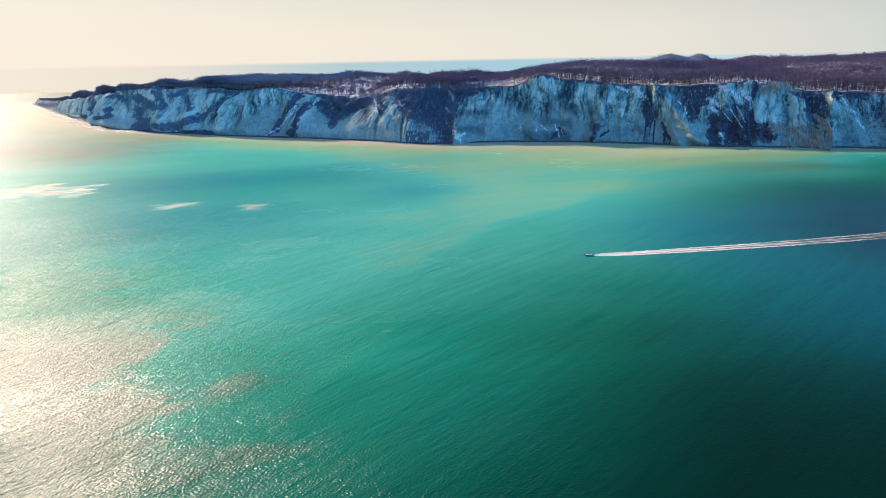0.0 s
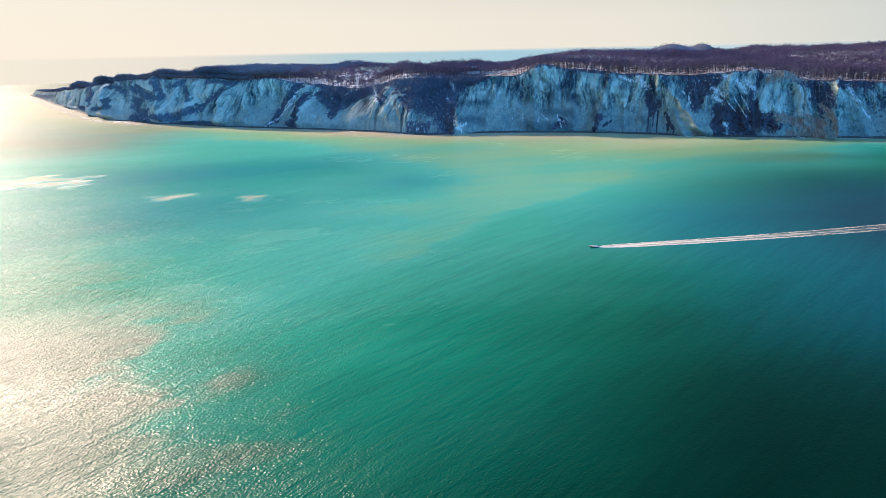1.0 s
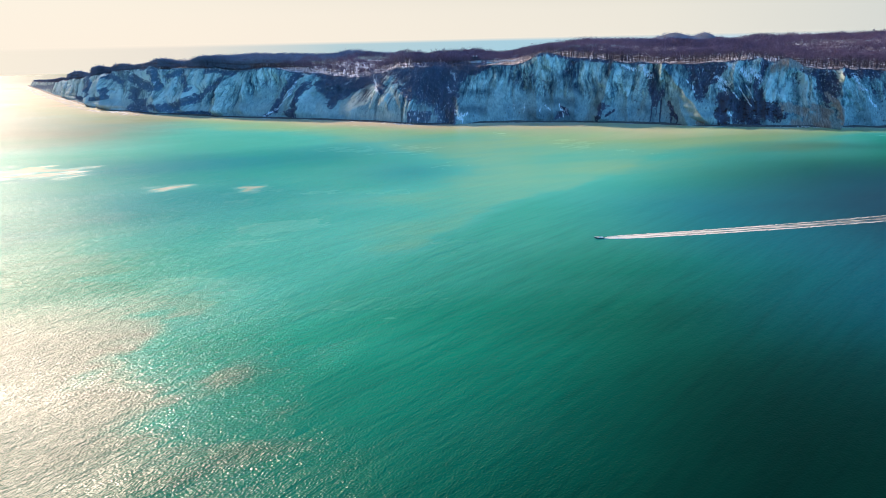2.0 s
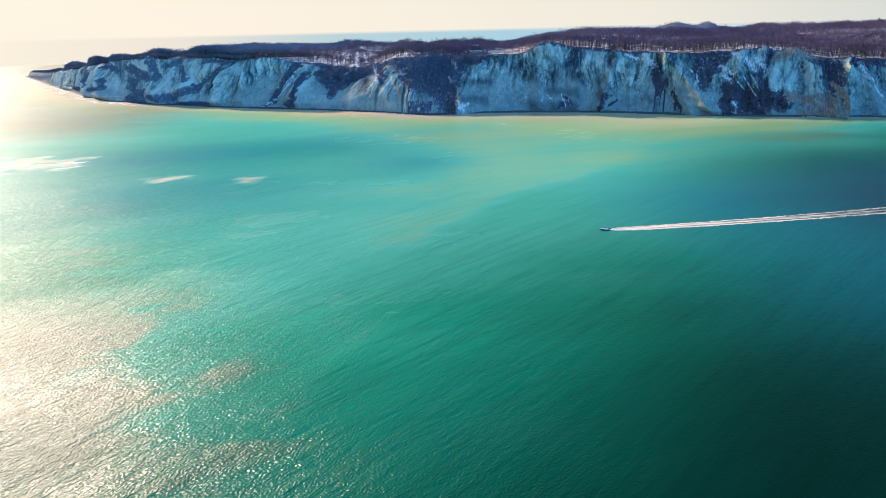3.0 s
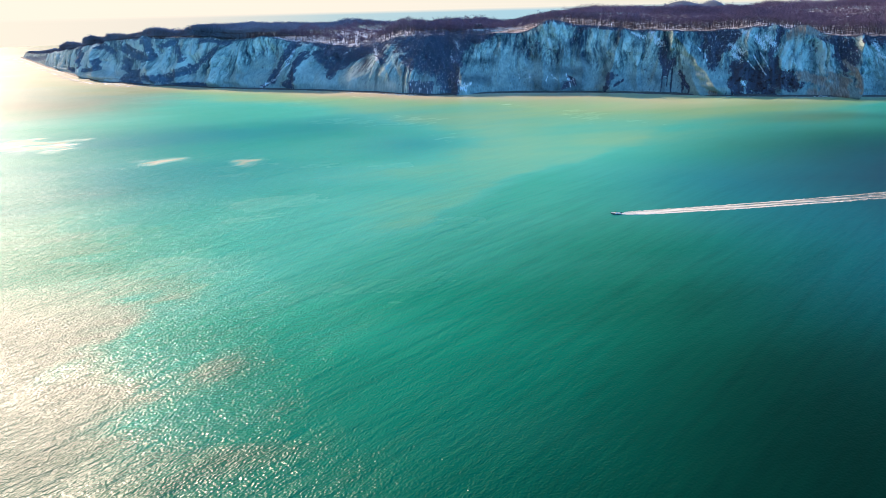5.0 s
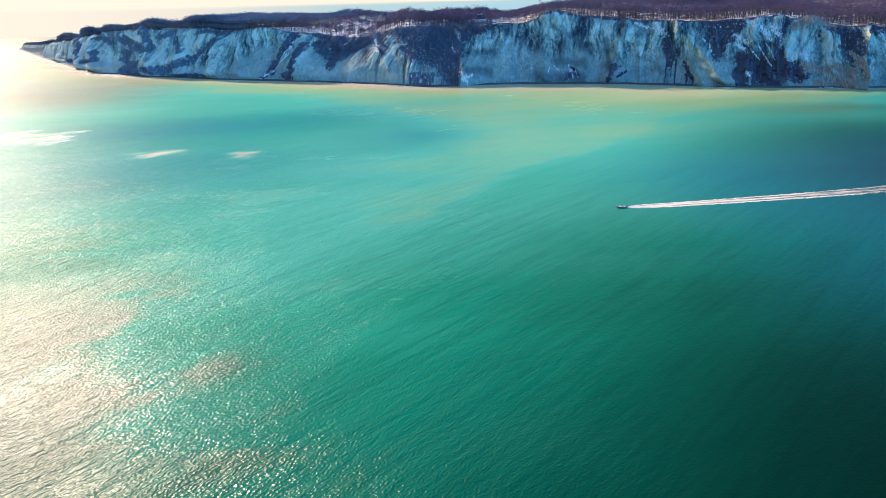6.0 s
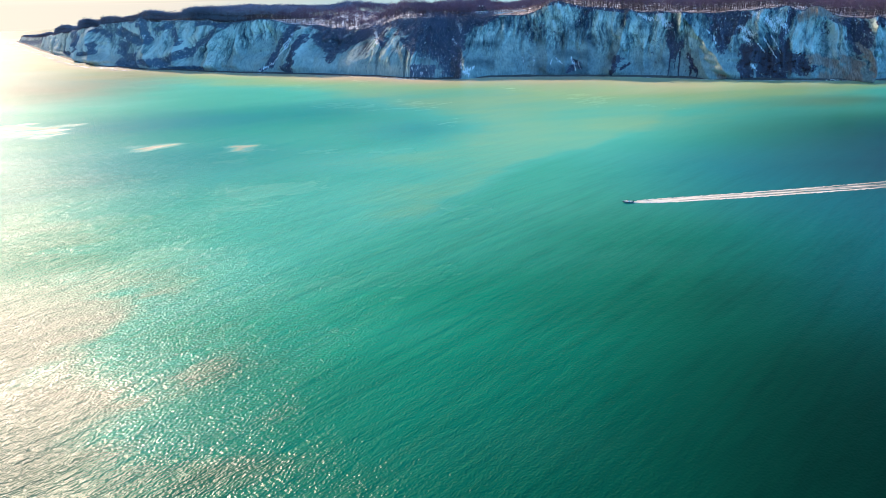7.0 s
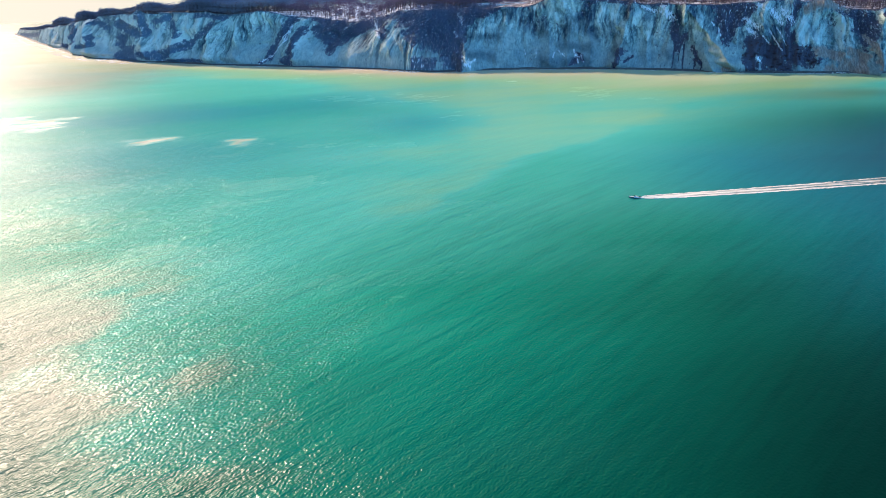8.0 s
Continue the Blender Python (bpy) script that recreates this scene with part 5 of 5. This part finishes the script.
def build_terrace(x, y, z):
    t = new("terrace_wall")
    t.matrix_world = pose(x, y, z, 0, 0, -3)
    boxed("base", t, BOULDER, (0, 62, 0, 1.0, -5, -1.2))
    boxed("wall", t, WHITE, (0, 62, -0.05, 0.95, -1.2, 1.4))
    boxed("coping", t, WHITE, (-0.2, 62.2, -0.2, 1.15, 3.2, 4.1))
    for k in range(16):
        boxed("post", t, WHITE, (0.2 + 4.1 * k, 0.55 + 4.1 * k, 0.2, 0.7, 1.4, 3.2))
    return tagged(t, "long white terrace wall with posts beside the house", "wall")


def ground_at(x, y):
    """Height of the plateau near a place, and how far along the shore that is."""
    s = _s[np.argmin(np.hypot(_cx - x, _cy - y) + 1e9 * ((_s < 2000) | (_s > 3200)))]
    d = (x - np.interp(s, _s, _cx)) * -np.interp(s, _s, _ty) + (y - np.interp(s, _s, _cy)) * np.interp(s, _s, _tx)
    return float(plateau_height(s, d)), float(s), float(d)


HOUSE_Z = ground_at(67, 1450)[0] + 1.0
build_house(69, 1448, HOUSE_Z + 2.5)
build_terrace(92, 1446, HOUSE_Z + 3.0)


# ---- the motor boat and its wake ----
def wake_y(x):
    u = x - 42.0
    return 502.4 + 0.08 * u + 0.00022 * u * u


def build_boat(x, y, heading):
    b = new("motor_boat")
    b.matrix_world = pose(x, y, 0.05, 0, -4, heading) @ Matrix.Scale(1.12, 4)
    # hull lofted from stations: along, half beam, keel, chine, gunwale; the bow is at +x
    rows = ((-3.2, 1.05, -0.25, 0.10, 0.75), (-1.5, 1.15, -0.28, 0.10, 0.80), (0.4, 1.12, -0.25, 0.14, 0.88), (1.9, 0.80, -0.10, 0.28, 0.98), (2.8, 0.38, 0.18, 0.50, 1.06), (3.3, 0.04, 0.55, 0.80, 1.12))
    bm = bmesh.new()
    rings = [[bm.verts.new(p) for p in ((a, -w, g), (a, -w * 0.88, c), (a, 0, k), (a, w * 0.88, c), (a, w, g))] for a, w, k, c, g in rows]
    for r, q in zip(rings, rings[1:]):
        for i in range(4):
            bm.faces.new((r[i], q[i], q[i + 1], r[i + 1]))
    bm.faces.new(rings[0])
    part("hull", bm, HULL, b, "dark grey planing hull")
    bm = bmesh.new()
    deck = [[bm.verts.new(p) for p in ((a, -w, g), (a, 0, g + 0.06), (a, w, g))] for a, w, k, c, g in rows[2:]]
    for r, q in zip(deck, deck[1:]):
        for i in range(2):
            bm.faces.new((r[i], q[i], q[i + 1], r[i + 1]))
    part("foredeck", bm, WHITE, b, "white foredeck")
    boxed("cockpit_floor", b, WHITE, (-3.0, 0.4, -0.95, 0.95, 0.30, 0.36))
    boxed("gunwale", b, WHITE, (-3.2, 0.6, -1.22, -0.98, 0.70, 0.98))
    boxed("gunwale", b, WHITE, (-3.2, 0.6, 0.98, 1.22, 0.70, 0.98))
    c = boxed("console", b, WHITE, (-0.5, 0.3, -0.55, 0.55, 0.36, 1.25))
    bm = bmesh.new()
    v = [bm.verts.new(p) for p in ((0.35, -0.7, 1.0), (0.35, 0.7, 1.0), (-0.05, 0.6, 1.65), (-0.05, -0.6, 1.65), (0.30, -0.7, 1.0), (0.30, 0.7, 1.0), (-0.10, 0.6, 1.65), (-0.10, -0.6, 1.65))]
    for f in ((0, 1, 2, 3), (7, 6, 5, 4), (0, 4, 5, 1), (2, 6, 7, 3), (0, 3, 7, 4), (1, 5, 6, 2)):
        bm.faces.new([v[i] for i in f])
    part("windscreen", bm, GLASS, c, "tinted windscreen")
    boxed("bench", b, WHITE, (-2.2, -1.5, -0.8, 0.8, 0.36, 0.85))
    m = boxed("outboard_motor", b, ROOF, (-3.85, -3.25, -0.28, 0.28, 0.45, 1.3))
    boxed("shaft", m, ROOF, (-3.62, -3.45, -0.08, 0.08, -0.5, 0.45))
    return tagged(b, "small motor boat with dark hull and white deck, under way", "boat")


BOAT_X = 113.0
build_boat(BOAT_X, wake_y(BOAT_X), 180 + math.degrees(math.atan(0.08 + 0.00044 * (BOAT_X - 42))))


def foam_strip(name, axis, half, height, material, label, category):
    """A strip of foam with a ragged edge, raised over the water. axis: points, half: half widths."""
    n = len(axis)
    t = np.gradient(axis, axis=0)
    t /= np.hypot(t[:, 0], t[:, 1])[:, None]
    nrm = np.stack([-t[:, 1], t[:, 0]], -1)
    across = np.linspace(-1, 1, 13)
    k = np.arange(n)[:, None]
    rag = 1 + 0.10 * vnoise(k / 3.0, np.sign(across)[None] * 5 + 0 * k, 7) + 0.07 * vnoise(k / 1.1, np.sign(across)[None] * 9 + 0 * k, 8)
    P = axis[:, None, :] + nrm[:, None, :] * (across[None] * half[:, None] * rag)[..., None]
    crest = np.exp(-((np.abs(across) - 0.85) / 0.16) ** 2) + 0.6 * np.exp(-(across / 0.3) ** 2)
    Z = 0.06 + height[:, None] * (crest[None] * (0.6 + 0.4 * vnoise(k / 2.0, across[None] * 6, 9)))
    Z[:, 0] = Z[:, -1] = 0.03
    idx = np.arange(n * 13).reshape(n, 13)
    q = np.stack([idx[:-1, :-1], idx[1:, :-1], idx[1:, 1:], idx[:-1, 1:]], -1).reshape(-1, 4)
    ob = arrays(name, np.concatenate([P, Z[..., None]], -1).reshape(-1, 3), q, material, smooth=True)
    attribute(ob, "edge", np.broadcast_to(crest[None], (n, 13)))
    attribute(ob, "age", np.broadcast_to(np.linspace(0, 1, n)[:, None], (n, 13)))
    return tagged(ob, label, category, kind="stuff")


def mat_wake():
    m, N, L, b = material("wake foam")
    b.inputs["Base Color"].default_value = (0.88, 0.83, 0.70, 1)
    b.inputs["Roughness"].default_value = 0.8
    edge, age = named(N, "edge"), named(N, "age")
    strand = texture(N, L, 0.7, 4, 0.65, (0.05, 1.0, 1), 0.16)
    a = maths(N, L, "ADD", maths(N, L, "MULTIPLY", edge, 0.55), maths(N, L, "MULTIPLY", maths(N, L, "SUBTRACT", strand, 0.5), 2.2))
    a = maths(N, L, "SUBTRACT", maths(N, L, "ADD", a, 0.62), maths(N, L, "MULTIPLY", maths(N, L, "POWER", age, 0.75), 1.15), True)
    L.new(maths(N, L, "MULTIPLY", a, 1.5, True), b.inputs["Alpha"])
    return m


WAKE = mat_wake()
wx_line = BOAT_X + 3.6 + np.linspace(0, 1, 700) ** 1.15 * 520
w_axis = np.stack([wx_line, wake_y(wx_line)], -1)
w_age = wx_line - wx_line[0]
foam_strip("boat_wake", w_axis, 0.9 + 4.0 * (1 - np.exp(-w_age / 9)) + w_age * 0.014, 0.16 + 0.55 * np.exp(-((w_age - 10) / 14) ** 2), WAKE, "long white foaming wake behind the motor boat", "wake")


def mat_surf():
    m, N, L, b = material("surf foam")
    b.inputs["Base Color"].default_value = (0.80, 0.80, 0.77, 1)
    b.inputs["Roughness"].default_value = 0.8
    a = texture(N, L, 0.06, 5, 0.7, (1, 1, 1))
    L.new(maths(N, L, "MULTIPLY", maths(N, L, "SUBTRACT", a, 0.44), 6.0, True), b.inputs["Alpha"])
    return m


SURF = mat_surf()
s_surf = np.arange(60, 3450, 3.0)
for name, off, half in (("surf", -5.0, 2.2), ("surf", -26.0, 2.6)):
    s_use = s_surf if off > -10 else s_surf[s_surf < 1750]
    ax, ay = shore_point(s_use, off + 3 * fbm(s_use / 35, s_use * 0 + off, 97, 3) * (1 if off > -10 else 3))
    foam_strip(name, np.stack([ax, ay], -1), np.full(len(s_use), half) * (1 + 2.2 * (s_use < 1700)), np.full(len(s_use), 0.12), SURF, "thin line of white surf along the shore", "surf")


# ---- boulders on the beach ----
def boulder(seed):
    g = np.random.default_rng(seed)
    bm = bmesh.new()
    bmesh.ops.create_icosphere(bm, subdivisions=1, radius=1.0)
    for v in bm.verts:
        v.co = Vector((v.co.x * 1.3, v.co.y, v.co.z * 0.7)) * g.uniform(0.75, 1.15)
    me = bpy.data.meshes.new("boulder")
    bm.to_mesh(me)
    bm.free()
    me.materials.append(BOULDER)
    return me


ROCKS = [boulder(700 + k) for k in range(4)]
for k in range(70):
    s = float(rng.choice([2345, 2352, 3040, 3020, 1640, 2450, 2600])) + rng.normal(0, 28)
    x, y = shore_point(s, rng.uniform(-6, 9))
    rock = new("boulder", ROCKS[k % 4])
    rock.matrix_world = pose(float(x), float(y), 0.4, 0, 0, rng.uniform(0, 360)) @ Matrix.Scale(rng.uniform(0.5, 1.5), 4)
    tagged(rock, "weathered grey boulder on the shingle beach", "boulder", "boulders on the beach")

# ---- fallen chalk at the foot of the great hollow and of the eastern slide ----
CHALK = mat_plain("fallen chalk", (0.62, 0.63, 0.60), 0.9, 0.3, 0.5)
BLOCKS = []
for rock_mesh in ROCKS:
    block = rock_mesh.copy()
    block.name = "chalk_block"
    block.materials.clear()
    block.materials.append(CHALK)
    BLOCKS.append(block)
for k in range(46):
    s = float(rng.normal(2352, 17)) if k < 30 else float(rng.normal(3035, 22))
    x, y = shore_point(s, rng.uniform(-13, 3) if k < 30 else rng.uniform(-3, 5))
    rock = new("chalk_block", BLOCKS[k % 4])
    rock.matrix_world = pose(float(x), float(y), 0.5, rng.uniform(-15, 15), rng.uniform(-15, 15), rng.uniform(0, 360)) @ Matrix.Scale(rng.uniform(0.6, 2.0), 4)
    tagged(rock, "pale fallen chalk block lying in the shallows", "boulder", "fallen chalk blocks")
